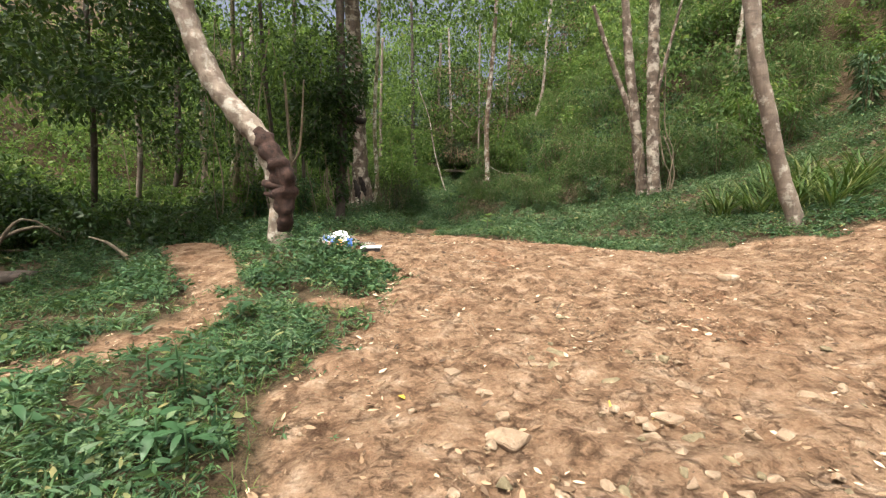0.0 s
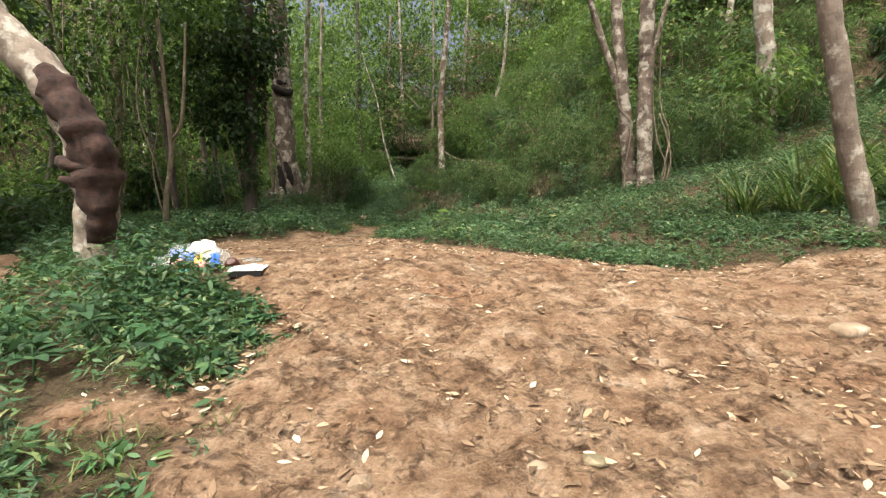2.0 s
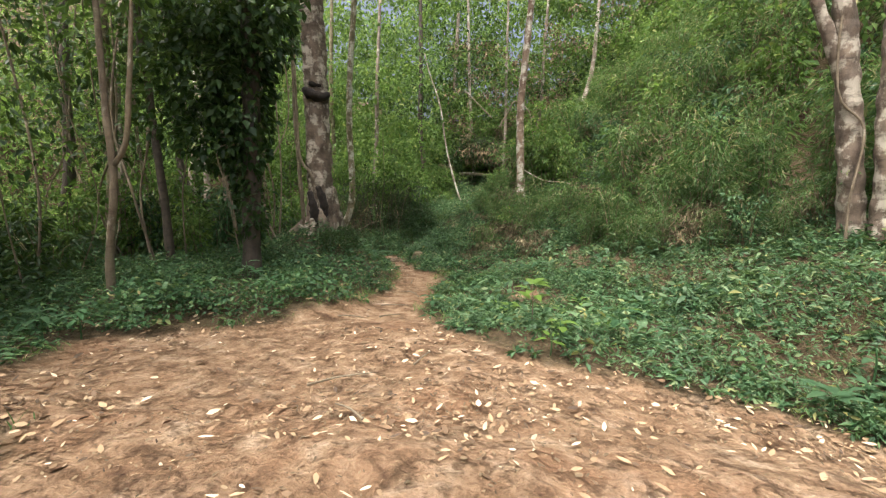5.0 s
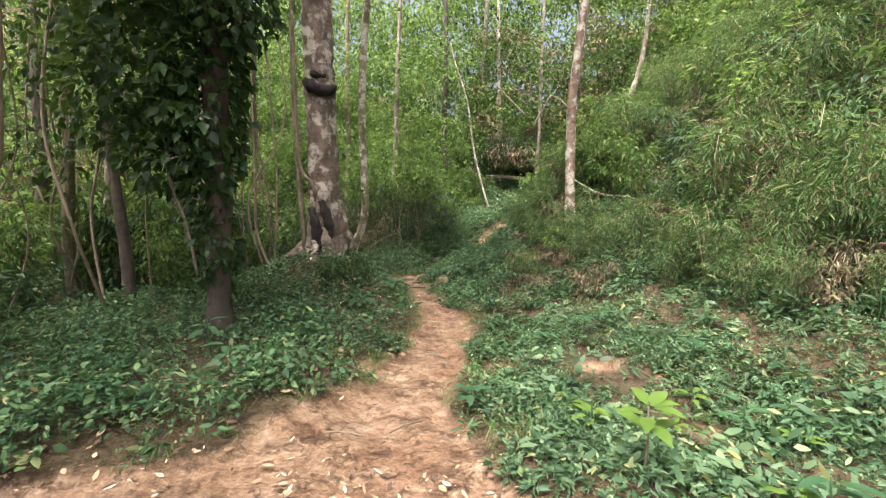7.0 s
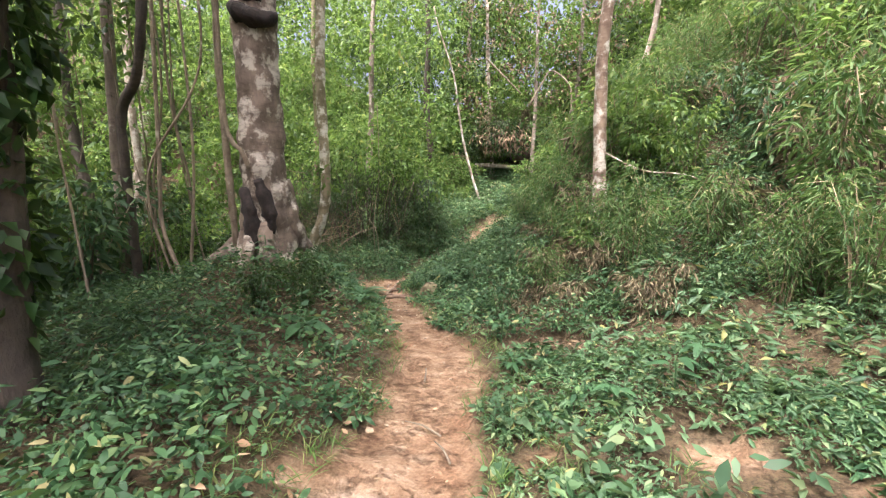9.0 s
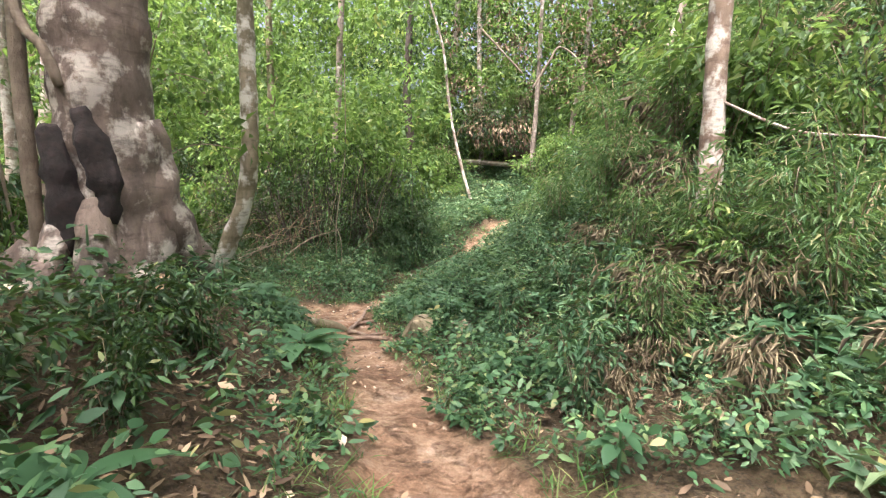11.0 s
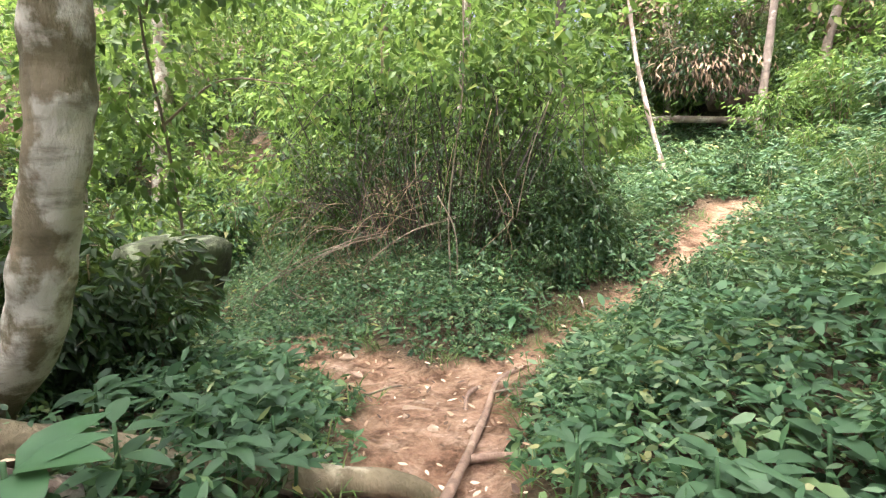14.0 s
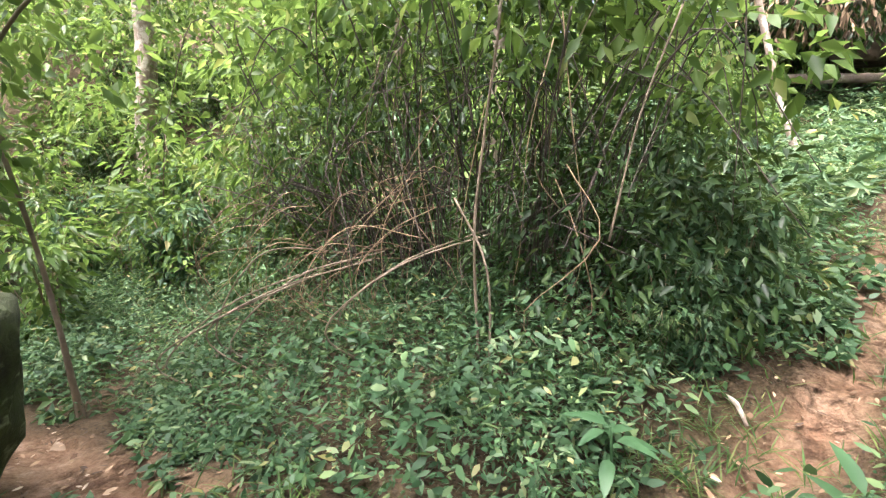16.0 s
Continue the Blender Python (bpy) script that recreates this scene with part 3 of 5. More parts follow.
twin = tree("twin_trunk_tree", [(3.98, 13.45, .8), (3.93, 13.45, 1.25), (3.82, 13.45, 2.7), (3.79, 13.45, 3.5), (3.74, 13.45, 4.4), (3.66, 13.5, 7.5), (3.5, 13.6, 10)], .165, .11, BARK_RED,
            "mottled grey-brown tree with two close trunks and dangling vines", 18, .07, .3, 14, .07, .11,
            limbs=[([(3.74, 13.75, .8), (3.68, 13.75, 1.4), (3.47, 13.7, 2.76), (3.36, 13.7, 3.5), (3.2, 13.7, 4.6), (2.9, 13.8, 7.5)], .165, .09), ([(3.42, 13.72, 2.9), (3.15, 13.7, 3.6), (2.78, 13.7, 4.5), (2.2, 13.6, 6)], .085, .05),
                   ([(3.8, 13.4, 3.3), (3.98, 13.3, 4.4), (4.3, 13.2, 6)], .05, .03)],
            crown=[((3.3, 13.8, 8.5), (3, 2.6, 2), 500, .18, .09)])
for k_, (x_, y_) in enumerate(((4.2, 13.3), (4.36, 13.35), (3.52, 13.5))):
    v_, f_ = stem([(x_, y_, .9), (x_ + .1 * math.cos(4 * k_), y_, 1.5), (x_ - .1 + .08 * k_, y_ + .02, 2.0 + .2 * k_), (x_ - .24, y_ + .1, 2.9), (x_ - .3, y_ + .1, 4.4)], .018, .012, .1, 6, .15, 80 + k_)
    link_mesh("clinging_vine", v_ - np.asarray(twin.location), f_, LIANA, twin, "pale woody vine clinging to the trunk")
rtree = tree("hillside_tree", [(7.06, 14.4, 1.4), (7.03, 14.4, 1.9), (6.78, 14.4, 3.97), (6.58, 14.4, 5.16), (6.3, 14.5, 9)], .22, .14, BARK_PALE, "pale straight tree standing on the hillside", 21, .05, .3, 14, .12, .06,
             crown=[((6.3, 14.6, 9), (2.6, 2.6, 2), 400, .18, .09)])
rleaf = tree("leaning_grey_tree", [(5.05, 8.9, .4), (4.95, 8.9, .85), (4.67, 8.9, 1.59), (4.34, 8.9, 2.76), (4.16, 8.9, 3.38), (3.8, 8.9, 5.2), (3.4, 9, 8)], .13, .095, BARK_GREY, "grey mottled tree leaning from the grassy bank", 24, .07, .25, 14, .1, .08,
             crown=[((3.8, 10.2, 8.2), (2.6, 2.2, 1.6), 400, .18, .09)])
pale = tree("pale_tree", [(7.2, 17.8, 2.0), (7.54, 17.8, 4.24), (7.66, 17.8, 6.26), (8, 18, 9)], .11, .07, BARK_PALE, "thin pale trunk high on the slope", 27, crown=[((8, 18, 9), (2.2, 2.2, 1.8), 350, .18, .09)])
fork = tree("forked_sapling", [(-5.72, 11.6, -.1), (-5.64, 11.55, .74), (-5.45, 11.5, 1.5), (-5.4, 11.5, 1.94), (-5.42, 11.5, 2.59), (-5.5, 11.6, 4.2)], .055, .03, LIANA, "young forked brown sapling among the undergrowth", 30, .02, .2, 9, .1, .08,
            limbs=[([(-5.4, 11.5, 1.94), (-5.2, 11.5, 2.2), (-5.08, 11.5, 2.81), (-5.0, 11.6, 4)], .035, .02)], crown=[((-5.3, 11.7, 4.6), (1.0, 1.0, .8), 500, .15, .075)])
ivy = tree("ivy_clad_tree", [(-4.84, 13.3, .0), (-4.79, 13.3, 1.01), (-4.71, 13.3, 2.0), (-4.67, 13.3, 2.92), (-4.64, 13.3, 3.5), (-4.6, 13.4, 7), (-4.5, 13.5, 10)], .14, .1, BARK_DARK, "mossy trunk clad in dark climbing leaves", 33, .03, .3, 12, .1, .07,
           crown=[((-4.8, 13.3, 1.35), (.24, .24, .7), 330, .12, .08), ((-5.9, 13.3, 3.1), (.8, .5, .8), 520, .13, .085), ((-6.2, 13.5, 4.2), (.8, .6, .7), 330, .13, .085), ((-5.3, 13.2, 2.4), (.5, .4, .5), 500, .13, .085), ((-4.75, 13.22, 3.2), (.45, .45, 1.6), 1500, .13, .085), ((-4.9, 13.2, 4.6), (1.2, 1.0, 1.1), 1300, .14, .09), ((-5.35, 13.1, 3.5), (.75, .6, .9), 700, .13, .085), ((-4.35, 13.2, 3.9), (.5, .5, .6), 350, .13, .085), ((-5.2, 13.3, 9), (2.8, 2.6, 1.8), 1500, .22, .11), ((-7, 11.5, 8.6), (2.2, 2.2, 1.4), 900, .22, .11)], leaf=DARK)
for k, (x, y, dx, r, bark) in enumerate(((-13.8, 18, .5, .17, BARK_DARK), (-14, 20, .4, .15, BARK_GREY), (-12.6, 22.6, .1, .13, BARK_PALE), (-16.6, 27, .5, .26, BARK_PALE), (-8.2, 17.6, .15, .1, BARK_GREY),
                                         (-7.2, 14.4, -.2, .08, BARK_DARK), (-9.3, 15.2, .25, .1, BARK_MOSS), (-10.6, 19.5, -.3, .12, BARK_DARK), (-11.5, 13.5, .2, .09, BARK_GREY), (-10.2, 10.5, .3, .08, BARK_DARK), (-13, 9.5, -.2, .15, BARK_DARK), (-1.75, 29.2, .05, .08, BARK_GREY), (-3.4, 31.5, -.2, .1, BARK_PALE), (-.4, 31, .3, .1, BARK_GREY), (1.4, 28, .5, .1, BARK_PALE), (-5.6, 29.5, -.1, .14, BARK_DARK), (-7.4, 27, .2, .11, BARK_GREY), (-9.8, 28, .1, .13, BARK_MOSS), (-4.9, 33, .2, .16, BARK_GREY))):
    z = gz(x, y)
    rr = random.Random(k)
    h = rr.uniform(8, 11)
    tree("forest_tree", [(x, y, z - .3), (x + dx * .2, y, z + 1.2), (x + dx + .1 * rr.uniform(-1, 1), y, z + 3), (x + dx * 1.4, y, z + 5.5), (x + dx * 2, y + .3, z + h)], r, r * .55, bark,
         "slender forest tree with a thin high leafy crown", 60 + k, r * .4, .3, 10, .2, .09,
         crown=[((x + dx * 2, y, z + h - .5), (2.4, 2.4, 1.8), 260, .2, .1), ((x + dx * 1.4 + .7, y - .4, z + 5.8), (1.3, 1.3, 1.1), 260, .18, .09), ((x + dx - .6, y + .3, z + 4.4), (1.1, 1.1, .8), 300, .17, .08)], leaf=CANOPY if k % 3 else DARK)


# lianas and hanging vines
def vine(points, r, label, seed, mat=None, name="liana"):
    base = np.asarray(points[0], float)
    v, f = stem(points, r, r * .8, .09, 7, .12, seed)
    ob = link_mesh(name, v - base, f, mat or LIANA)
    ob.location = base
    return tagged(ob, label, "vine")


LV = "thin woody liana hanging beside a trunk"
vine([(BX - .33, BY - .2, .3), (BX - .34, BY - .25, 1.2), (BX - .42, BY - .2, 2.4), (BX - .5, BY - .1, 3.6), (BX - .5, BY, 6)], .05, "woody liana running up beside the big trunk", 1)
vine([(BX - .02, BY - .3, 1.75), (BX - .12, BY - .32, 2.0), (BX - .3, BY - .3, 2.2), (BX - .36, BY - .28, 3), (BX - .4, BY - .2, 5)], .032, "pale liana clasping the big trunk", 2)
vine([(BX - .55, BY - .9, .2), (BX - .95, BY - .8, 1.0), (BX - 1.0, BY - .7, 2.0), (BX - .95, BY - .6, 5)], .028, LV, 3)
vine([(BX - .8, BY - .6, .2), (BX - .75, BY - .4, 2.0), (BX - .9, BY - .3, 4.5)], .02, LV, 4)
vine([(BX - 1.5, BY + .3, .1), (BX - 1.3, BY + .2, 1.4), (BX - 1.45, BY + .1, 3), (BX - 1.3, BY, 6)], .022, LV, 5)
vine([(BX - 1.9, BY + .2, .0), (BX - 2.1, BY + .4, 1.5), (BX - 1.8, BY + .4, 3.2), (BX - 2.0, BY + .3, 6)], .018, LV, 6)
vine([(-7.6, 17.2, 0), (-7.55, 17.1, 1.9), (-7.5, 17.1, 2.6), (-7.15, 17.0, 2.95), (-6.9, 16.9, 3.6), (-6.7, 16.9, 5)], .075, "dark bent liana trunk in the shade", 7, BARK_DARK)
vine([(-4.92, 13.12, 1.0), (-4.98, 13.08, 1.6), (-5.1, 13.05, 2.0), (-5.05, 13.0, 2.25), (-4.78, 13.1, 2.3)], .016, "pale looping vine on the ivy-clad trunk", 8)
vine([(-6.3, 15.2, .3), (-6.5, 15.3, 1.2), (-6.7, 15.4, 2.4), (-6.6, 15.4, 5)], .014, LV, 9)
vine([(4.25, 13.25, 1.0), (4.35, 13.2, 1.6), (4.2, 13.22, 2.2), (4.05, 13.25, 2.6)], .02, "curling vine at the twin trunks", 10)
vine([(4.15, 13.2, .95), (4.2, 13.15, 1.5), (4.3, 13.2, 2.0)], .015, "curling vine at the twin trunks", 11)
vine([(-5.58, 22.35, -.4), (-5.6, 22.35, .4), (-5.55, 22.4, 1.0), (-5.45, 22.4, 1.8), (-5.5, 22.5, 3.4)], .009, "pale vine hanging down through the bush", 12)
vine([(-5.45, 22.2, -.5), (-5.48, 22.25, .2), (-5.7, 22.3, .6)], .008, "pale vine hanging down through the bush", 13)
vine([(-4.85, 22.3, .4), (-4.75, 22.4, 1.0), (-4.6, 22.5, 1.5)], .006, "pale vine hanging down through the bush", 14)
vine([(-1.9, 28, 4.0), (-1.5, 28, 4.7), (-1.2, 28, 5.1), (-.6, 28, 4.6), (-.5, 28, 3.7)], .03, "dead twig looping above the rock hollow", 15)
vine([(-3.4, 28, 5.6), (-2.8, 28, 5.0), (-2.2, 28, 4.4)], .03, "dead twig above the rock hollow", 16)
rngv = np.random.default_rng(5)
for k in range(26):
    x, y = rngv.uniform(-12, -6.2), rngv.uniform(12, 18.6)
    z = gz(x, y)
    j = rngv.uniform(-.4, .4, 6)
    vine([(x, y, z), (x + j[0], y + j[1], z + 1.4), (x + j[2], y + j[3], z + 3), (x + j[4], y + j[5], z + 6)], rngv.uniform(.01, .024), LV, 100 + k)
for k in range(7):
    a = rngv.uniform(0, 1)
    x, y = -7.9 + 1.7 * a, 22.0 + rngv.uniform(0, .6)
    vine([(x, y, gz(x, y) + .02), (x - .15 - .2 * rngv.random(), y - .35, gz(x, y) + .25 + .3 * rngv.random()), (x + .25, y - .2, gz(x, y) + .75 + .3 * rngv.random()), (x + .7, y + .3, gz(x, y) + 1.0)], .007, "dry looping vine at the foot of the bush", 140 + k)

# ---- the rock hollow at the head of the upper path ----
hollow = [((-4.35, 30.3, 1.4), (.6, .8, .9), 1), ((-1.3, 30.1, 1.5), (.55, .8, .8), 2), ((-2.8, 31.9, 1.6), (1.9, .4, 1.6), 3), ((-2.9, 31.2, 3.3), (1.8, 1.0, .8), 4)]
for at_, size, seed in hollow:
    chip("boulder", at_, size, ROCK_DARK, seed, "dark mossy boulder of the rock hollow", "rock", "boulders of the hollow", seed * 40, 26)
rock("boulder", (-2.1, 30.35, 2.42), (.62, .5, .42), ROCK_BROWN, 8, "brown rounded boulder resting on the log", "rock", "", 15, 3)
slab = tree("fallen_log", [(-3.95, 29.9, 2.02), (-3.3, 29.85, 2.02), (-2.5, 29.85, 1.96), (-1.45, 29.9, 1.9)], .085, .07, BARK_GREY, "grey fallen log lying across the rock hollow", 51, 0, .2, 10, .12, .06)
tagged(slab, category="log")

# ---- boulders, stones, roots and logs ----
leaning = rock("boulder", (-7.45, 20.35, -.26), (.48, .56, .72), ROCK_GREY, 26, "mossy leaning boulder with pale lichen beside the path fork", "rock", "", 0, 4, .5)
for v in leaning.data.vertices:
    v.co.x += .5 * v.co.z
chip("rock", (-3.43, 18.82, -.34), (.2, .2, .3), ROCK, 29, "tan rock half buried in the path bank", "rock", "", 25)
chip("rock", (-3.02, 18.8, -.3), (.18, .2, .2), ROCK, 23, "tan rock half buried in the path bank", "rock", "", -10)
rock("stone", on(2.8, 6.3, .03), (.17, .11, .07), STONE, 24, "flat pale stone lying on the bare earth", "stone", "", 10, 2)
for k, (x, y, s) in enumerate(((-.58, 4.3, .105), (-.26, 4.34, .1), (-.72, 4.42, .07), (1.36, 4.34, .13), (1.76, 3.87, .2), (1.05, 3.05, .19), (-.32, 2.54, .08), (-.36, 2.2, .05), (.78, 2.54, .1), (.53, 2.3, .09), (-.83, 2.48, .07), (.22, 3.75, .19),
                               (.05, 2.71, .24), (.42, 3.56, .09), (1.0, 2.69, .08), (.62, 2.5, .07), (-.28, 2.75, .06), (1.2, 2.3, .12), (1.5, 2.9, .09), (2.1, 3.4, .15), (1.3, 3.5, .1), (2.3, 4.4, .09), (.3, 2.2, .08), (1.7, 4.6, .06), (.9, 4.1, .06), (-.1, 3.4, .06))):
    s *= .8
    flatness = .42 if s > .12 else .65
    chip("stone", on(x, y, -.25 * s * flatness), (s, s * .8, s * flatness), STONE, 30 + k, "pale worn stone bedded in the clay", "stone", "stones in the clay", k * 47 % 360)
rngs = np.random.default_rng(8)
for k in range(150):
    x, y, s = rngs.uniform(-.7, 3.2), rngs.uniform(1.6, 4.9), rngs.uniform(.03, .075) * (1.7 if k % 5 == 0 else 1)
    chip("stone", on(x, y, .02 - .2 * s), (s, s * rngs.uniform(.6, .9), s * .6), STONE if k % 3 else ROCK, 600 + k, "small angular stone bedded in the clay", "stone", "small stones in the clay", rngs.uniform(0, 360), 14)
n = 0
while n < 240:
    x, y = rngs.uniform(-1.6, 5) if n < 200 else rngs.uniform(-6, -2), rngs.uniform(1.4, 4.6 + n * .03) if n < 200 else rngs.uniform(9, 23)
    if into_dirt(x, y) > .1:
        s = rngs.uniform(.012, .03) * (1.6 if n % 9 == 0 else 1)
        chip("pebble", on(x, y, .002), (s, s * .8, s * .55), STONE, 200 + n % 40, "small pale pebble on the clay", "pebble", "pebbles on the clay", rngs.uniform(0, 360), 11)
        n += 1
for k, (x, y, s) in enumerate(((-4.9, 20.2, .14), (-5.9, 20.95, .12), (-4.7, 20.0, .06), (-5.6, 20.6, .07), (-8.1, 21.35, .22), (-5.3, 21.0, .1))):
    chip("stone", on(x, y, -.045), (s, s * .75, s * .3), STONE, 300 + k, "flat pale stone bedded in the path", "stone", "stones in the path", k * 60)


def lying(points, r0, r1, mat, label, seed, name="root", cat="root", step=.06, rough=.14):
    base = np.asarray(points[0], float)
    v, f = stem(points, r0, r1, step, 9, rough, seed)
    ob = link_mesh(name, v - base, f, mat)
    ob.location = base
    return tagged(ob, label, cat)


lying([on(-4.27, 19.05, -.03), on(-4.3, 19.2, .0), on(-4.38, 19.7, -.012), on(-4.48, 20.3, -.02), on(-4.58, 20.85, -.02), on(-4.5, 21.2, -.03), on(-4.42, 21.5, -.08)], .025, .018, ROOT, "worn brown root running along the path", 1)
lying([on(-4.3, 19.12, -.02), on(-4.15, 18.98, -.008), on(-4.02, 18.88, -.01), on(-3.88, 19.0, -.01), on(-3.7, 19.12, -.05)], .022, .018, ROOT, "worn forked root lying on the path", 2)
lying([on(-4.36, 18.68, -.05), on(-4.15, 18.76, -.012), on(-3.92, 18.82, -.012), on(-3.68, 18.86, -.05)], .028, .022, ROOT, "worn root lying across the path as a step", 3)
lying([on(-4.4, 19.7, -.03), on(-4.2, 19.78, -.01), on(-3.95, 19.8, -.03)], .022, .018, ROOT, "worn root lying across the path as a step", 4)
lying([(-5.75, 18.3, .02), (-5.3, 18.6, -.1), (-4.95, 18.95, -.32), (-4.55, 19.3, -.46), (-4.4, 19.45, -.62)], .085, .045, BARK_MOSS, "thick mossy root running from the tree to the path", 5)
lying([on(-4.6, 20.9, -.06), on(-4.7, 20.6, -.025), on(-4.62, 20.3, -.07)], .02, .012, ROOT, "thin root on the trodden earth", 6)
lying([on(-8.4, 22.35, .03), on(-8.1, 22.55, .06), on(-7.8, 22.75, .05)], .05, .045, LIANA, "short broken log lying in the weeds", 7, "log", "log")
lying([on(-4.27, 22.6, .03), on(-4.23, 22.5, .07), on(-4.19, 22.42, .03)], .013, .009, BARK_PALE, "pale broken branch at the path edge", 8, "branch", "branch")
for k, (x, y, a, l) in enumerate(((-1.0, 6.6, 15, .5), (-.3, 6.8, -8, .45), (-1.2, 7.9, 30, .4), (.8, 7.4, 160, .5), (-1.9, 9.8, 40, .5), (-1.4, 10.4, 80, .35), (-2.3, 13.9, 120, .3), (-2.4, 13.0, 20, .4), (1.7, 6.5, -20, .35), (.6, 5.2, 70, .3), (-2.6, 11.8, 10, .3), (-1.6, 9.2, 140, .35),
                                  (-2.2, 12.1, 60, .35), (-2.7, 15.2, 100, .3), (-2.5, 14.2, 150, .35), (-4.4, 20.6, 20, .25), (-5.2, 20.3, 70, .3), (-1.6, 4.0, 80, .3), (-2.9, 3.2, 40, .6), (1.2, 8.3, 10, .4))):
    c, s = math.cos(radians(a)) * l / 2, math.sin(radians(a)) * l / 2
    lying([on(x - c, y - s, .008), on(x, y + .03, .014), on(x + c, y + s, .008)], .009, .005, LIANA, "thin dry twig lying on the earth", 20 + k, "twig", "twig", .08)


# ---- undergrowth ----
def scatter(rng, count, x0, x1, y0, y1, keep):
    x, y = rng.uniform(x0, x1, count), rng.uniform(y0, y1, count)
    k = rng.random(count) < keep(x, y)
    return x[k], y[k]


def herbs(name, label, seed, plants, box, keep, tall, per, length, width, mat, fine=False, spread=.5, droop=.3):
    """Many small leafy plants: per leaves on each, round a short stem."""
    rng = np.random.default_rng(seed)
    x, y = scatter(rng, plants, *box, keep)
    h = tall(x, y) if callable(tall) else np.full(len(x), tall)
    h = h * rng.uniform(.55, 1.3, len(x)) * (1 - .6 * smooth(-.45, .05, into_dirt(x, y)))
    big = rng.choice((.45, .6, .8, 1.15), len(x))
    i = np.repeat(np.arange(len(x)), per)
    az = rng.uniform(0, 2 * np.pi, len(i))
    up = rng.uniform(.25, 1.0, len(i))
    el = rng.uniform(-.6, .8, len(i))
    d = np.stack([np.cos(az) * np.cos(el), np.sin(az) * np.cos(el), np.sin(el)], 1)
    out = spread * h[i] * rng.random(len(i)) * (1.2 - .6 * up)
    p = np.stack([x[i] + np.cos(az) * out, y[i] + np.sin(az) * out, height(x[i], y[i]) + h[i] * up], 1)
    n = unit(np.stack([rng.normal(0, .8, len(i)), rng.normal(0, .8, len(i)), np.ones(len(i))], 1))
    k = rng.uniform(.7, 1.25, len(i)) * big[i]
    w = width * k * rng.uniform(.6, 1.1, len(x))[i]
    far = (into_dirt(x, y) < -1.1)[i] if fine else np.ones(len(i), bool)
    sets_ = [leaf_arrays(p[m], d[m], n[m], length * k[m], w[m], f, droop) for m, f in ((far, False), (~far, fine)) if m.any()]
    ob = link_mesh(name, *merge(sets_), mat)
    return tagged(ob, label, "undergrowth", "", "stuff")


def blades(name, label, seed, tufts, box, keep, tall, per, width, mat):
    rng = np.random.default_rng(seed)
    x, y = scatter(rng, tufts, *box, keep)
    i = np.repeat(np.arange(len(x)), per)
    az, el = rng.uniform(0, 2 * np.pi, len(i)), rng.uniform(.5, 1.35, len(i))
    d = np.stack([np.cos(az) * np.cos(el), np.sin(az) * np.cos(el), np.sin(el)], 1)
    p = np.stack([x[i] + rng.normal(0, .03, len(i)), y[i] + rng.normal(0, .03, len(i)), height(x[i], y[i]) - .01], 1)
    n = np.stack([-np.cos(az), -np.sin(az), np.full(len(i), .5)], 1)
    ob = link_mesh(name, *leaf_arrays(p, d, unit(n), tall * rng.uniform(.5, 1.2, len(i)), np.full(len(i), width), True, .4, .2), mat)
    return tagged(ob, label, "grass", "", "stuff")


def off_dirt(edge=-.06, low=.15):
    """How thickly plants stand: thinning out ragged towards the bare earth."""
    def keep(x, y):
        b = into_dirt(x, y) + .16 * ripple(x, y, .9) + .1 * ripple(y, x, .33)
        worn = np.clip(.75 + .9 * ripple(x + 9, y, .75), low, 1)
        return (1 - smooth(edge - .3, edge + .12, b)) * worn
    return keep


def side(x, y):
    return x - knots(y, MID_Y, MID_X, .8)


tufty = lambda lo, hi, size: (lambda x, y: lo + (hi - lo) * np.clip(.5 + .5 * ripple(x, y, size), 0, 1))
def kind_of(keep, size, low, shift=0.0):
    """Only the patches where one sort of weed grows thickly."""
    return lambda x, y: keep(x, y) * np.clip(.5 + ripple(x + shift, y - shift, size) * 1.3, low, 1)


def patchy(keep, spots_):
    """Thins the plants out round some bare spots: x, y, reach."""
    def thin_(x, y):
        k = keep(x, y)
        for a, b, r in spots_:
            k = k * (.2 + .8 * smooth(.45, 1.1, np.hypot(x - a, y - b) / r + .2 * ripple(x, y, .4)))
        return k
    return thin_


BARE_BANK = ((-4.0, 15.9, .7), (-4.05, 16.6, .5), (-3.4, 14.9, .35), (-2.1, 17.1, .6), (-1.7, 17.0, .5), (-1.5, 15.9, .4), (-.4, 10.9, .6), (.5, 11.6, .45))


def no_rubbish(keep):
    return lambda x, y: keep(x, y) * ((x < -3.2) | (x > -1.8) | (y < 6.95) | (y > 8.05))


herbs("herb_carpet", "low leafy weeds covering the ground beside the trail", 1, 11000, (-7.5, -1, .8, 8.6), no_rubbish(off_dirt(-.03)), tufty(.05, .24, 1.1), 10, .085, .028, HERB, "mid")
herbs("herb_carpet", "light green grassy weeds beside the trail", 12, 6500, (-6, -1, .8, 7.5), no_rubbish(kind_of(off_dirt(.02), 1.0, 0)), tufty(.06, .2, .7), 9, .095, .022, PALE, "mid")
herbs("herb_carpet", "dense leafy weeds round the leaning tree", 2, 4400, (-5.2, -1.5, 5.4, 9.6), no_rubbish(off_dirt(-.02)), tufty(.2, .48, .9), 11, .085, .032, HERB, "mid")
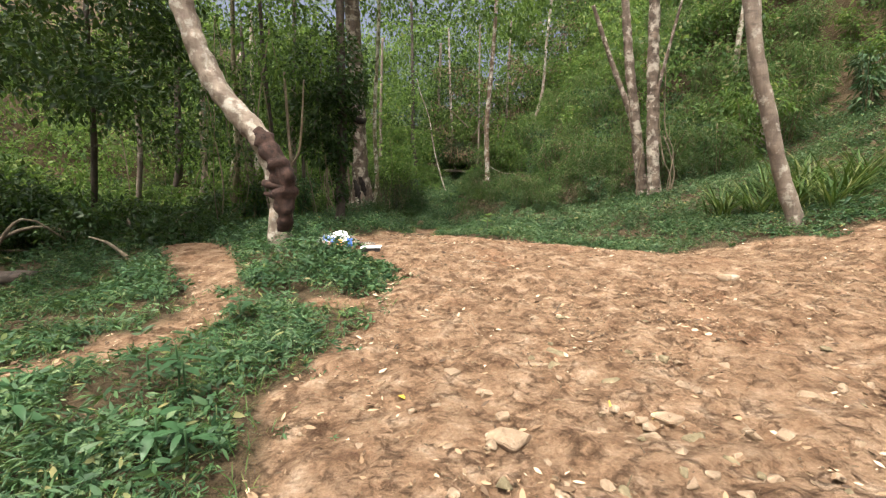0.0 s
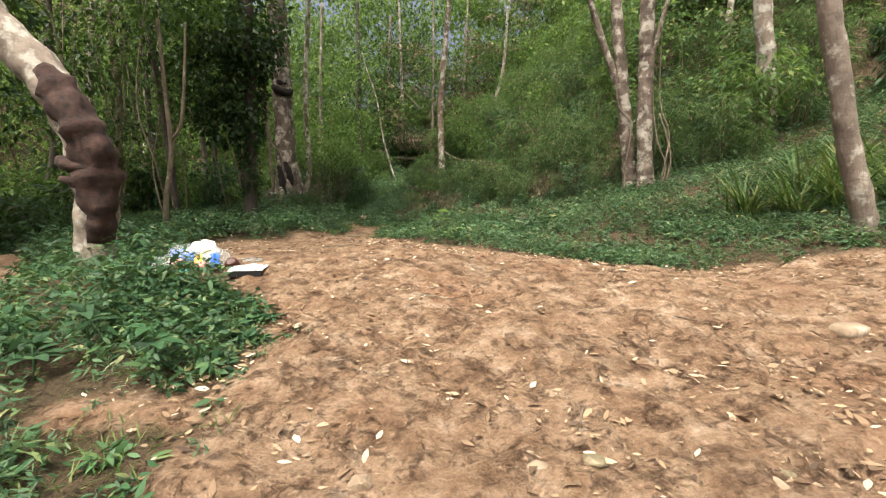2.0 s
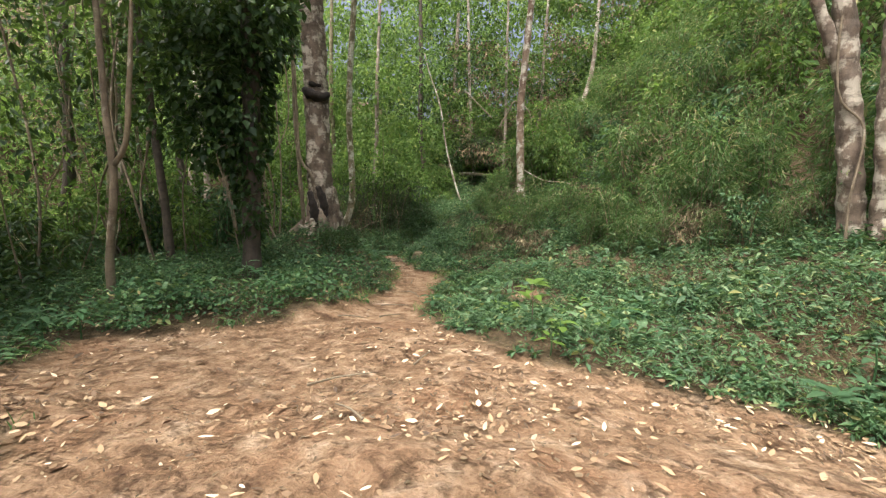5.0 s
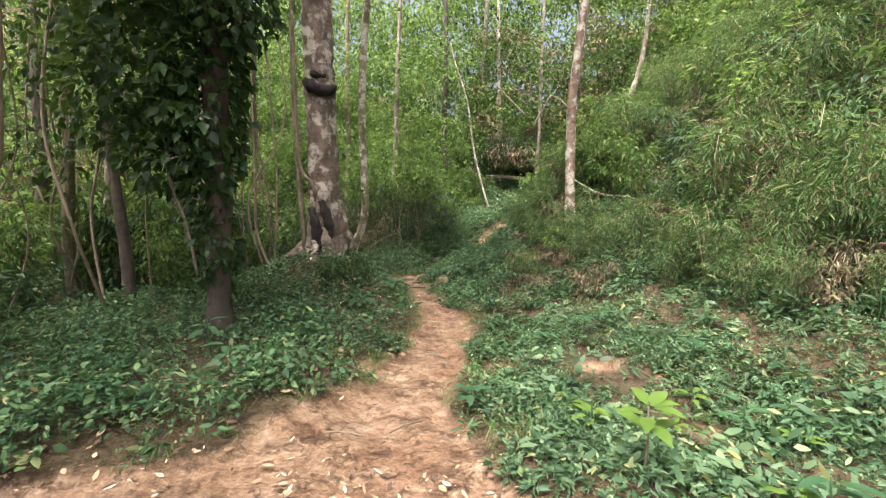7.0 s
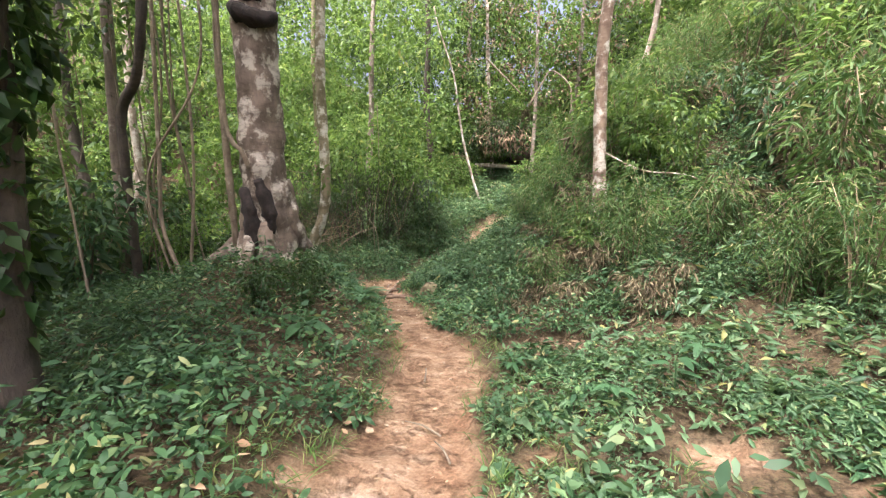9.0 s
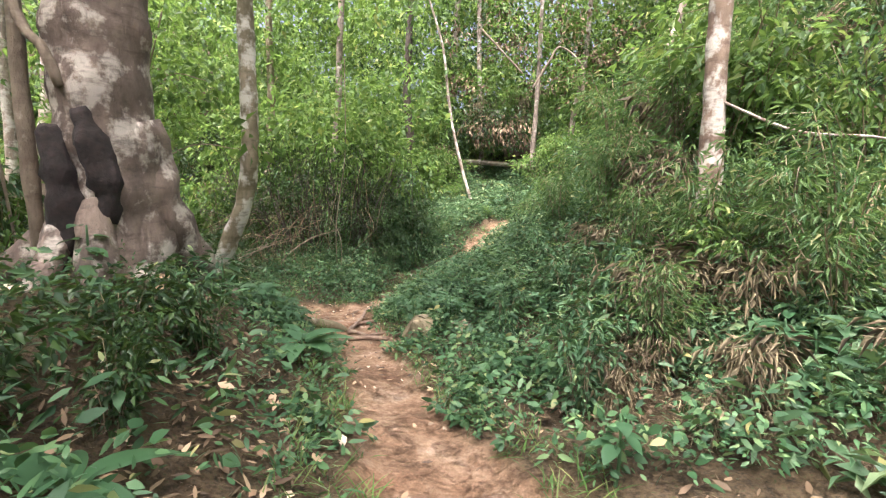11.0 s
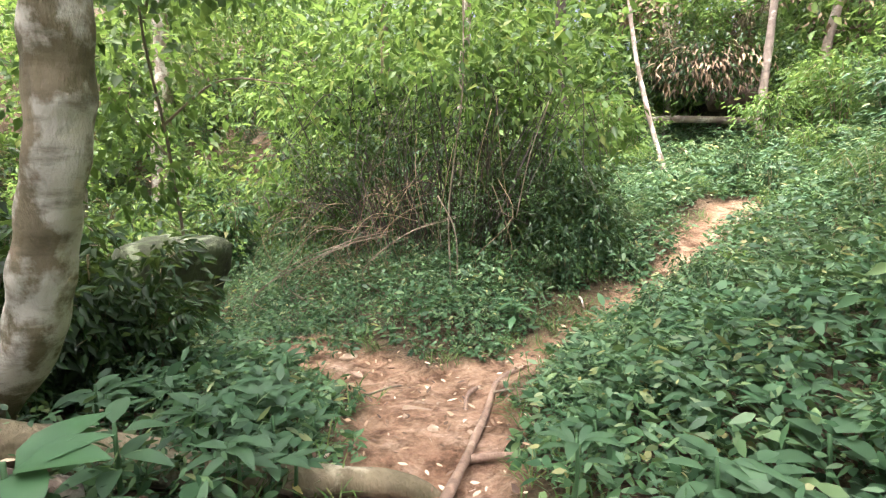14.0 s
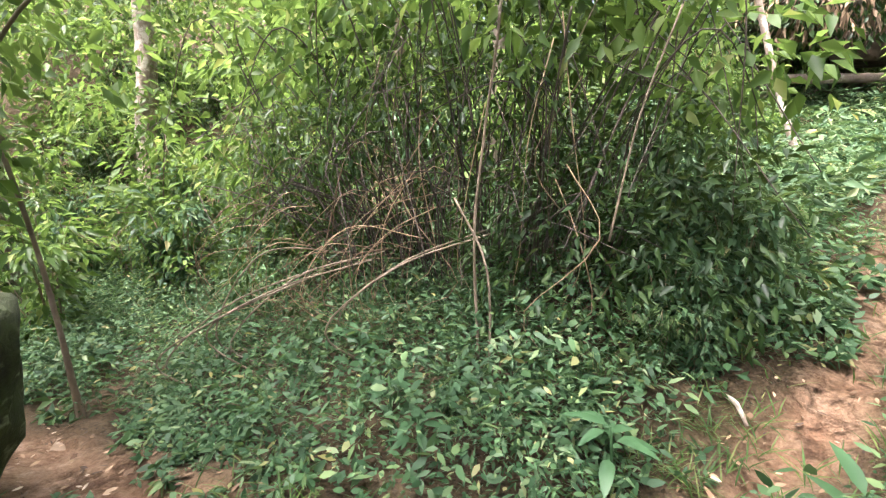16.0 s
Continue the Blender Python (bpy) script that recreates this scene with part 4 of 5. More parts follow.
herbs("herb_carpet", "dark leafy undergrowth on the forest floor", 3, 13500, (-11, -2.4, 8.6, 20.5), lambda x, y: patchy(off_dirt(-.05, .5), BARE_BANK)(x, y) * np.where((x < -7.5) | ((y > 16.3) & (x > -6.2)), .45, 1), lambda x, y: tufty(.16, .46, 1.2)(x, y) * np.where(y > 16.3, .6, 1), 10, .074, .04, HERB, "mid")
herbs("herb_carpet", "narrow-leaved weeds on the forest floor", 13, 9000, (-8, -2.4, 8.6, 20.5), patchy(kind_of(off_dirt(-.03, .5), .9, .05, 4), BARE_BANK), tufty(.12, .42, .8), 10, .078, .026, HERB, "mid")
herbs("herb_carpet", "low creeping pale green weeds on the bank", 4, 19000, (-2.2, 9, 7.4, 15.8), patchy(off_dirt(-.05, .55), BARE_BANK), tufty(.05, .24, 1.0), 9, .08, .034, PALE)
herbs("herb_carpet", "low creeping dark green weeds on the bank", 14, 10000, (-2.2, 9, 7.4, 15.8), kind_of(off_dirt(-.05), 1.2, .0, 2), tufty(.06, .24, .8), 9, .085, .038, HERB)
herbs("herb_carpet", "pale broad weeds on the bank beside the path", 5, 2600, (-2.2, 3, 11.2, 17.5), kind_of(off_dirt(-.05), 1.1, 0), tufty(.1, .3, .9), 8, .12, .055, PALE, "mid")
herbs("herb_carpet", "dense leafy plants over the rocky bank", 6, 11500, (-4.2, 1.5, 16.2, 26.5), patchy(off_dirt(-.06, .6), BARE_BANK), tufty(.16, .45, 1.0), 12, .068, .036, HERB, "mid")
herbs("herb_carpet", "pale leafy plants over the rocky bank", 16, 13000, (-4.2, 1.5, 16.2, 26.5), patchy(kind_of(off_dirt(-.05), .9, .05, 3), BARE_BANK), tufty(.2, .5, .8), 12, .072, .03, PALE, "mid")
herbs("herb_carpet", "leafy weeds between the forked paths", 7, 11000, (-13, -3.6, 19, 25), off_dirt(-.06, .6), lambda x, y: .08 + .42 * smooth(0, .9, -into_dirt(x, y)), 12, .068, .032, HERB, "mid")
herbs("herb_carpet", "pale leafy weeds between the forked paths", 17, 9500, (-12.5, -3.6, 19, 25), kind_of(off_dirt(-.04, .6), .8, .1, 5), lambda x, y: .07 + .46 * smooth(0, .9, -into_dirt(x, y)), 12, .07, .028, PALE, "mid")
herbs("herb_carpet", "sparse leafy weeds at the far edge of the clearing", 27, 9000, (-16, 17, -11, 9.5), lambda x, y: off_dirt(-.05)(x, y) * np.where((x > -7) & (x < 5) & (y > .8), 0, 1), tufty(.12, .4, 1.3), 7, .15, .055, HERB)
herbs("herb_carpet", "sparse leafy weeds under the far trees", 28, 3800, (-18, -8, 7.5, 27), lambda x, y: off_dirt(-.05)(x, y) * np.where(x > -10, .3, 1), tufty(.12, .4, 1.3), 7, .15, .055, HERB)
herbs("herb_carpet", "leafy weeds thinning out beside the clearing", 29, 6500, (-11.5, -1, -4, 8.6), lambda x, y: no_rubbish(off_dirt(-.03))(x, y) * np.where((x > -7.4) & (y > .9), 0, 1) * smooth(-4, -1.5, y + .5 * ripple(x, y, .8)) * smooth(-11.5, -8, x + .8 * ripple(y, x, .9)), tufty(.06, .26, 1.1), 9, .095, .034, HERB)
herbs("herb_carpet", "scattered small weeds on the trodden earth", 8, 500, (-2.4, -.3, 1.6, 7), lambda x, y: np.where((into_dirt(x, y) > -.1) & (into_dirt(x, y) < .4) & (ripple(x, y, .7) > .1), 1, 0), .05, 9, .055, .018, PALE, "mid")
herbs("herb_carpet", "weeds below the rock hollow", 18, 4200, (-7, 2, 25, 31), off_dirt(-.05, .6), tufty(.2, .5, .9), 9, .14, .05, HERB)
herbs("herb_carpet", "light weeds on the far slope", 19, 4200, (-8, 4, 24.5, 32), off_dirt(-.05, .5), tufty(.2, .6, .9), 9, .16, .05, PALE)
blades("grass_tufts", "short grass along the edge of the bare earth", 9, 2600, (-7, 4, .8, 14), lambda x, y: np.where(np.abs(into_dirt(x, y) + .12) < .16, .8, .0), .13, 7, .008, GRASS)
blades("grass_tufts", "thin grass beside the narrow path", 10, 3600, (-6.5, -1, 12, 25), lambda x, y: np.where(np.abs(into_dirt(x, y) + .15) < .2, 1, .0), .17, 7, .008, GRASS)
blades("grass_tufts", "short grass over the weeds beside the trail", 11, 3000, (-6.5, -1.1, .8, 6.5), lambda x, y: off_dirt(0)(x, y) * .8, .17, 6, .008, GRASS)


def litter(name, label, seed, count, box, keep, length, width, mat, cat="dry leaves", lift=.006):
    rng = np.random.default_rng(seed)
    x, y = scatter(rng, count, *box, keep)
    az = rng.uniform(0, 2 * np.pi, len(x))
    d = np.stack([np.cos(az), np.sin(az), rng.normal(.05, .2, len(x))], 1)
    n = np.stack([rng.normal(0, .55, len(x)), rng.normal(0, .55, len(x)), np.ones(len(x))], 1)
    p = np.stack([x, y, height(x, y) + .008 + lift + .012 * rng.random(len(x)) - .04 * (into_dirt(x, y) > .05) * (y > 9)], 1)
    k = rng.uniform(.5, 1.35, len(x))
    ob = link_mesh(name, *leaf_arrays(p, d, unit(n), length * k, width * k * rng.uniform(.6, 1.2, len(x)), "mid", .05, .5), mat)
    return tagged(ob, label, cat, "", "stuff")


bare = lambda x, y: np.where(into_dirt(x, y) > -.1, np.clip(.55 + .6 * ripple(x, y, 1.5), .2, 1), 0)
litter("leaf_litter", "dry brown leaves strewn on the clay", 21, 21000, (-4.5, 7, .8, 11.5), bare, .068, .026, DRY)
litter("leaf_litter", "dry curled leaves near the clearing edge", 22, 1500, (-5, 7, 6, 11.5), lambda x, y: np.where((into_dirt(x, y) > -.1) & (into_dirt(x, y) < .7), .9, 0), .055, .02, DRY)
litter("leaf_litter", "dry leaves and chips on the narrow path", 23, 1500, (-10, -1.5, 11, 26), lambda x, y: np.where(into_dirt(x, y) > -.15, .9, 0), .06, .024, DRY)
litter("leaf_litter", "dry leaves and chips where the paths fork", 26, 5000, (-10, -2.4, 17.4, 25), lambda x, y: np.where(into_dirt(x, y) > -.12, .9, 0), .05, .018, DRY)
litter("leaf_litter", "brown fallen leaves under the weeds", 24, 4000, (-9, -2.5, 8.5, 20), off_dirt(0), .09, .04, DRY, lift=.03)
litter("leaf_litter", "small dry chips strewn on the clay", 25, 9000, (-4.5, 7, .8, 11.5), bare, .035, .012, DRY)
# The darker withered brown replaces DRY here to carry the bank's shade.
litter("leaf_litter", "dry brown leaves lying on the bare bank, darkened in place of shade", 30, 5200, (-4.9, -.9, 14.3, 17.9), lambda x, y: np.where(into_dirt(x, y) > -.1, 0, 1 - patchy(lambda a, b: np.ones_like(a), BARE_BANK)(x, y)), .075, .02, DRY_DARK, lift=.012)
litter("leaf_litter", "dark brittle leaf scraps lodged between the clay lumps", 31, 15000, (-3, 4.5, 1.4, 10), bare, .034, .013, DRY_DARK, lift=.014)
for k, (x, y) in enumerate(((.71, 3.13), (.95, 3.0), (.2, 3.7), (-.75, 3.1))):
    rngy = np.random.default_rng(70 + k)
    v, f = leaf_arrays(np.zeros((1, 3)), np.array([[.6, 1 - k * .5, .1]]), np.array([[.2, .1, 1]]), np.array([.17 - .03 * k]), np.array([.055]), True, .1, .4)
    ob = link_mesh("fallen_leaf", v, f, plain("yellow_leaf", (.6, .42, .04), .6, 30, .1, .2))
    ob.location = on(x, y, .012)
    tagged(ob, "bright yellow fallen leaf on the clay", "leaf", "yellow fallen leaves")


# ---- shrubs ----
def shrub(name, label, seed, mat, radius, tall, leaves, length, width, stems, stem_mat, droop=.4, fine=False, hang=.5, cat="shrub"):
    """A bush at the origin: arching stems and leaves in sprays along them."""
    rng = np.random.default_rng(seed)
    root = thing(name, (0, 0, 0), label, cat)
    tubes, ps, ds = [], [], []
    for _ in range(stems):
        a, lean_ = rng.uniform(0, 2 * np.pi), rng.uniform(.25, 1.0) * radius
        h = tall * rng.uniform(.6, 1.1)
        c, s = math.cos(a), math.sin(a)
        pts = [(c * .08, s * .08, -.1), (c * lean_ * .3, s * lean_ * .3, h * .55), (c * lean_ * .7, s * lean_ * .7, h * .95), (c * lean_ * 1.15, s * lean_ * 1.15, h * rng.uniform(.7, 1.0))]
        line = along(pts, .12)
        tubes.append(tube(line[::3], np.linspace(.013, .004, len(line[::3])), 3, 0, 0, False))
        k = leaves // stems
        u = (rng.random(k) ** .7) * (len(line) - 1.01)
        i = u.astype(int)
        at_ = line[i] + (line[i + 1] - line[i]) * (u - i)[:, None]
        side_ = unit(rng.normal(size=(k, 3)) * np.array([1, 1, .5]))
        ps.append(at_ + side_ * rng.uniform(.02, .3, (k, 1)) * (.5 + radius * .4))
        ds.append(unit(side_ + np.array([c, s, 0]) * .5 + np.array([0, 0, -hang]) * rng.uniform(.2, 1.2, (k, 1))))
    p, d = np.concatenate(ps), np.concatenate(ds)
    n = unit(rng.normal(size=p.shape) * .5 + np.array([0, 0, 1.0]))
    s = rng.uniform(.6, 1.3, len(p))
    p[:, 2] = np.maximum(p[:, 2], .03)
    tagged(link_mesh("brushwood", *merge(tubes), stem_mat, root), kind="stuff")
    link_mesh("foliage", *leaf_arrays(p, d, n, length * s, width * s, fine, droop), mat, root)
    return root


def planted(ob, spots, seed):
    """Sets ob at the first spot and copies of it at the others: x, y, size."""
    rng = random.Random(seed)
    for k, (x, y, s) in enumerate(spots):
        m = pose(x, y, gz(x, y) - .04, rng.uniform(-6, 6), rng.uniform(-6, 6), rng.uniform(0, 360)) @ Matrix.Diagonal((s, s, s * rng.uniform(.85, 1.15), 1))
        if k:
            copy_thing(ob, m)
        else:
            first = m
    ob.matrix_basis = first


LB, LG, LS = "arching bamboo-like shrub with narrow hanging leaves", "leafy green shrub on the forest floor", "dry brown brush with withered hanging leaves"
bamboo = [shrub("bamboo_shrub", LB, 200 + k, BAMBOO, .8, 1.5, 1250, .118, .021, 12, STRAW, .35, False, .6) for k in range(3)]
bright = [shrub("leafy_shrub", "light green shrub on the hillside", 210 + k, LIGHT, .8, 1.5, 800, .12, .055, 10, STRAW) for k in range(2)]
green = [shrub("leafy_shrub", LG, 220 + k, HERB, .7, 1.2, 650, .12, .05, 9, STRAW) for k in range(2)]
# Leaf green taken dark so that these shrubs carry the shade of the trees.
shade = [shrub("shade_toned_shrub", "dark leafy shrub, its green also standing in for tree shade", 230 + k, DARK, .8, 1.5, 750, .13, .06, 9, STRAW) for k in range(2)]
dry = [shrub("dry_brush", LS, 240 + k, STRAW, .6, .9, 420, .17, .016, 12, STRAW, .5, False, 1.0, "dry brush") for k in range(2)]
rngp = np.random.default_rng(77)
spots = {k: [] for k in ("b0", "b1", "b2", "l0", "l1", "g0", "g1", "s0", "s1", "d0", "d1")}
for x in np.arange(-1.6, 13, 1.0):
    for y in np.arange(13.6, 32, 1.0):
        px, py = x + rngp.uniform(-.4, .4), y + rngp.uniform(-.4, .4)
        d = side(px, py)
        first = np.interp(py, (13, 14.5, 16, 18, 20, 24, 30), (7, 4.4, 3.0, 2.7, 2.5, 1.5, 1.6))
        if d < first or into_dirt(px, py) > -.4 or math.hypot(px + .75, py - 18.8) < .35 or (d < 6.2 and py < 14.2):
            continue
        u = rngp.random()
        near_edge = d < first + 1.2
        sz = (.55 if near_edge else .95) * rngp.uniform(.85, 1.35)
        if py > 24 and px < 1:
            sz *= .75
        key = ("b" + str(rngp.integers(3)) if u < .55 else "l" + str(rngp.integers(2)) if u < .8 else "g" + str(rngp.integers(2)) if u < .93 else "d" + str(rngp.integers(2)))
        spots[key].append((px, py, sz))
for x in np.arange(-20, -5.6, 1.15):
    for y in np.arange(8.5, 33, 1.15):
        px, py = x + rngp.uniform(-.5, .5), y + rngp.uniform(-.5, .5)
        if into_dirt(px, py) > -.6 or (px > -7.2 and py < 19.2) or (px > -9.6 and 19 < py < 22.3) or (px > -7.9 and 19 < py < 24.2) or rngp.random() < .25:
            continue
        if px > -10 and py < 12 and rngp.random() < .6:
            continue
        u = rngp.random()
        key = "s" + str(rngp.integers(2)) if u < .28 else "g" + str(rngp.integers(2)) if u < .5 else "l" + str(rngp.integers(2))
        spots[key].append((px, py, rngp.uniform(.7, 1.3)))
for x in np.arange(-6, 0, 1.0):
    for y in np.arange(25.5, 33, 1.0):
        px, py = x + rngp.uniform(-.4, .4), y + rngp.uniform(-.4, .4)
        if into_dirt(px, py) > -.5 or (-4.4 < px < -1.2 and py < 31):
            continue
        spots["l" + str(rngp.integers(2)) if rngp.random() < .5 else "g" + str(rngp.integers(2))].append((px, py, rngp.uniform(.7, 1.1)))
spots["d0"] += [(2.1, 14.7, .75), (1.7, 14.6, .6), (-.6, 16.3, .55), (-1.2, 16.8, .6), (.9, 17.1, .6), (-1.1, 19.4, .8), (-1.5, 19.0, .6)]
spots["d1"] += [(-1.6, 17.6, .55), (-1.9, 17.0, .45), (-1.3, 17.9, .65), (-1.75, 18.3, .5), (-1.5, 16.6, .4), (2.5, 14.8, .7), (-.2, 16.5, .5), (1.3, 17.0, .6), (-.8, 19.7, .7), (3.4, 14.4, .6), (-1.5, 28.4, .6), (-3.1, 28.8, .4)]
spots["b0"] += [(1.2, 15.0, .6), (1.0, 15.6, .7), (1.6, 14.6, .5), (.6, 16.0, .55), (3.0, 14.0, .5), (4.6, 13.9, .6), (1.7, 15.2, .8), (-.5, 17.3, .7), (-1.0, 18.2, .75), (-1.2, 20.6, .75), (-1.4, 19.8, .7), (2.6, 15.2, .9), (-.2, 17.8, .8)]
spots["b1"] += [(2.2, 14.3, .45), (5.2, 13.4, .6), (5.8, 12.8, .6), (1.9, 15.9, .8), (2.4, 15.6, 1.0), (.3, 17.0, .8), (-1.5, 17.4, .6), (-.6, 20.0, .9), (3.3, 15.2, 1.0), (.9, 16.0, .7)]
spots["g0"] += [(-1.9, 17.5, .55), (-2.0, 18.6, .5), (-2.2, 19.6, .5), (-2.9, 19.3, .35), (-2.1, 17.0, .5)]
spots["g1"] += [(-1.7, 18.1, .6), (-2.4, 20.6, .45), (-2.6, 18.4, .4), (-2.0, 21.6, .6)]
spots["l0"] += [(-3.95, 28.1, .85), (-1.75, 28.0, .85), (-4.4, 27.4, .9), (-1.0, 27.2, .9), (-3.9, 26.6, .5), (-1.5, 26.4, .5), (-4.6, 28.6, .9), (-1.0, 28.6, .8)]
spots["g0"] += [(-3.6, 27.6, .45), (-1.7, 27.6, .5), (-2.9, 27.4, .35), (-2.2, 27.0, .3), (-3.9, 28.3, .5), (-1.4, 29.0, .6)]
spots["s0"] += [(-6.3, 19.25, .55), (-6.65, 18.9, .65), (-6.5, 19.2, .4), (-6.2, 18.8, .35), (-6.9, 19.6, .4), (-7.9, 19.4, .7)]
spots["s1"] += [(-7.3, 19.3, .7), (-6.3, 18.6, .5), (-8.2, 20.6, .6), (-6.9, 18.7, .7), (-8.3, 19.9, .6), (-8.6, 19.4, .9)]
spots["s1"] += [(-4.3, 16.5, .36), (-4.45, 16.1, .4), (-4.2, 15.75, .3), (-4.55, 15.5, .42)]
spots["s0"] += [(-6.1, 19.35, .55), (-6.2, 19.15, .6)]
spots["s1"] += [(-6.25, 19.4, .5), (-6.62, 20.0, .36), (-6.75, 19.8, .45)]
spots["d0"] += [(-1.35, 17.8, .75), (-1.0, 18.0, .7), (-1.6, 17.3, .5), (-.9, 17.6, .7)]
for key, obs in (("b", bamboo), ("l", bright), ("g", green), ("s", shade), ("d", dry)):
    for k, ob in enumerate(obs):
        planted(ob, spots[key + str(k)], 7 * k + ord(key))

# the large tangled bush between the forked paths
bush = thing("tangled_bush", on(-6.3, 23.3), "large tangled bush, inner shade and lit top put into its leaf colours", "bush")
bc, rb = np.asarray(bush.location), np.random.default_rng(300)
sets = [blob_leaves(rb, (x, y, z), r, n, .14, .062, .5, .5) for x, y, z, r, n in ((0, -.3, 2.75, (1.5, 1.0, .5), 620), (1.0, -.4, 2.3, (1.0, .8, .5), 380), (-1.3, .1, 2.2, (1.1, .8, .5), 380), (.6, -.2, 3.2, (1.2, .8, .5), 300), (1.9, .1, 1.9, (.7, .6, .5), 260), (-2.1, .4, 2.4, (1.0, .8, .6), 260))]
for k in range(46):
    a, h0 = rb.uniform(-2.0, 2.1), rb.uniform(2.0, 3.0)
    tip = np.array([a * 1.25 + rb.uniform(-.5, .5), rb.uniform(-.8, .4), h0 + rb.uniform(.0, 1.2)])
    line = along([(a * .6, rb.uniform(-.3, .5), h0 * .75), tuple((np.array([a * .6, 0, h0 * .75]) + tip) / 2 + (0, 0, .3)), tuple(tip)], .04)
    i = rb.integers(0, len(line), 26)
    d_ = unit(rb.normal(size=(26, 3)) + (line[-1] - line[0]) * .6 + np.array([0, 0, -.3]))
    q = rb.uniform(.7, 1.4, 26)
    sets.append(leaf_arrays(line[i], d_, unit(rb.normal(size=(26, 3)) * .5 + np.array([0, 0, 1.0])), .14 * q, .06 * q, "mid", .3))
# Light above and shade inside sit in the leaf colours: LIGHT against DARK.
link_mesh("light_toned_foliage", *merge(sets), LIGHT, bush, "bright green upper leaves")
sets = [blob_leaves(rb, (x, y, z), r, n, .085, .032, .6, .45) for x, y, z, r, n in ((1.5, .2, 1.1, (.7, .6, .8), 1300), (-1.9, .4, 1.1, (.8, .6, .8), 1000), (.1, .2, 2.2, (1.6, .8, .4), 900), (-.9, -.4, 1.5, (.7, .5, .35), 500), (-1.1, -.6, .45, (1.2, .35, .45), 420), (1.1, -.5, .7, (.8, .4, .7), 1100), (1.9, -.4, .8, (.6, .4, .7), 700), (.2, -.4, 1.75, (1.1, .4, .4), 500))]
# DARK green carries the shade within the bush, here and deeper in.
link_mesh("shade_toned_foliage", *merge(sets), DARK, bush, "shaded inner leaves")
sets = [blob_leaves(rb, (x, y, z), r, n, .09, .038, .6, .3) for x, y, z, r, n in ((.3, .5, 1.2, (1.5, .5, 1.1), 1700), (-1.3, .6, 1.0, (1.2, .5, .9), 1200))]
link_mesh("inner_shade_foliage", *merge(sets), DARK, bush, "dark leaves deep inside the bush")
tw, loops = [], []
for k in range(110):
    a = rb.uniform(-1.9, 2.0)
    h = rb.uniform(.9, 2.6)
    tw.append(stem([(a * .6, rb.uniform(-.2, .5), 0), (a * .8, rb.uniform(-.5, .4), h * .6), (a + rb.uniform(-.4, .4), rb.uniform(-.8, .3), h), (a + rb.uniform(-.8, .8), rb.uniform(-1.0, .2), h * rb.uniform(.35, .9))], rb.uniform(.005, .012), .003, .15, 5, .1, k))
tagged(link_mesh("twig_tangle", *merge(tw), BARK_DARK, bush, "tangled dark brown twigs"), kind="stuff")
for k in range(50):
    a, b = rb.uniform(-1.7, .3), rb.uniform(-.95, -.4)
    h, w = rb.uniform(.5, 1.3), rb.uniform(.2, .6)
    loops.append(stem([(a, b + .3, h), (a - w * rb.uniform(.2, .8), b, h * rb.uniform(.8, 1.2)), (a - w, b - rb.uniform(0, .35), h * rb.uniform(.3, .7)), (a - w * .7, b - .1, rb.uniform(.02, .25)), (a - w * .1, b, rb.uniform(.02, .3))], .004, .002, .08, 4, .1, k))
for k in range(12):
    a, b, h = rb.uniform(-.3, 1.4), rb.uniform(-.95, -.5), rb.uniform(1.2, 2.4)
    loops.append(stem([(a, b + .2, h), (a + rb.uniform(-.25, .25), b, h * .7), (a + rb.uniform(-.3, .3), b, h * .35), (a + rb.uniform(-.2, .2), b, h * .2), (a + rb.uniform(-.2, .2), b - .05, .02)], .0045, .002, .12, 4, .12, k))
tagged(link_mesh("vine_tangle", *merge(loops), DRY_DARK, bush, "dry looping brown vines hanging in front"), kind="stuff")
edge = [(-4.6, 22.75, .6), (-4.4, 23.1, .6), (-7.0, 19.85, .42), (-6.85, 20.08, .34), (-7.3, 19.6, .5), (-4.4, 22.75, .35), (-4.7, 22.6, .3), (-5.0, 22.35, .28), (-5.6, 22.05, .25), (-6.2, 22.0, .25), (-6.8, 22.2, .25), (-4.1, 23.7, .45), (-3.9, 24.4, .45), (-4.3, 24.6, .7), (-4.6, 22.9, .5), (-4.9, 22.5, .4), (-5.3, 22.3, .4), (-4.2, 23.3, .6), (-3.95, 24, .6), (-7.2, 22.6, .4), (-4.6, 23.8, .8), (-3.7, 24.8, .5), (-8.9, 23.6, .9), (-9.8, 23.3, 1.0), (-8.0, 24.4, 1.2)]
for k, (x, y, s) in enumerate(edge):
    copy_thing((bamboo[0], green[0], green[1])[k % 3], pose(x, y, gz(x, y) - .03, 0, 0, k * 70) @ Matrix.Diagonal((s, s, s, 1)))


for k, (x, y, z, s) in enumerate(((-3.6, 30.2, 3.2, .8), (-2.6, 30.0, 3.4, .8), (-1.6, 30.2, 3.3, .8), (-4.5, 29.4, 1.9, .6), (-1.1, 29.0, 2.1, .6), (-3.0, 30.6, 3.5, 1.0), (-2.0, 30.6, 3.5, 1.0), (-4.9, 28.6, 1.2, .8))):
    copy_thing((dry[0], bright[0], bamboo[1])[k % 3], pose(x, y, z, 0, 0, k * 70) @ Matrix.Diagonal((s, s, s, 1)))
curtain = thing("creeper_curtain", (-2.8, 29.5, 3.0), "dark creepers and withered leaves hanging over the rock hollow", "creeper")
rc = np.random.default_rng(410)
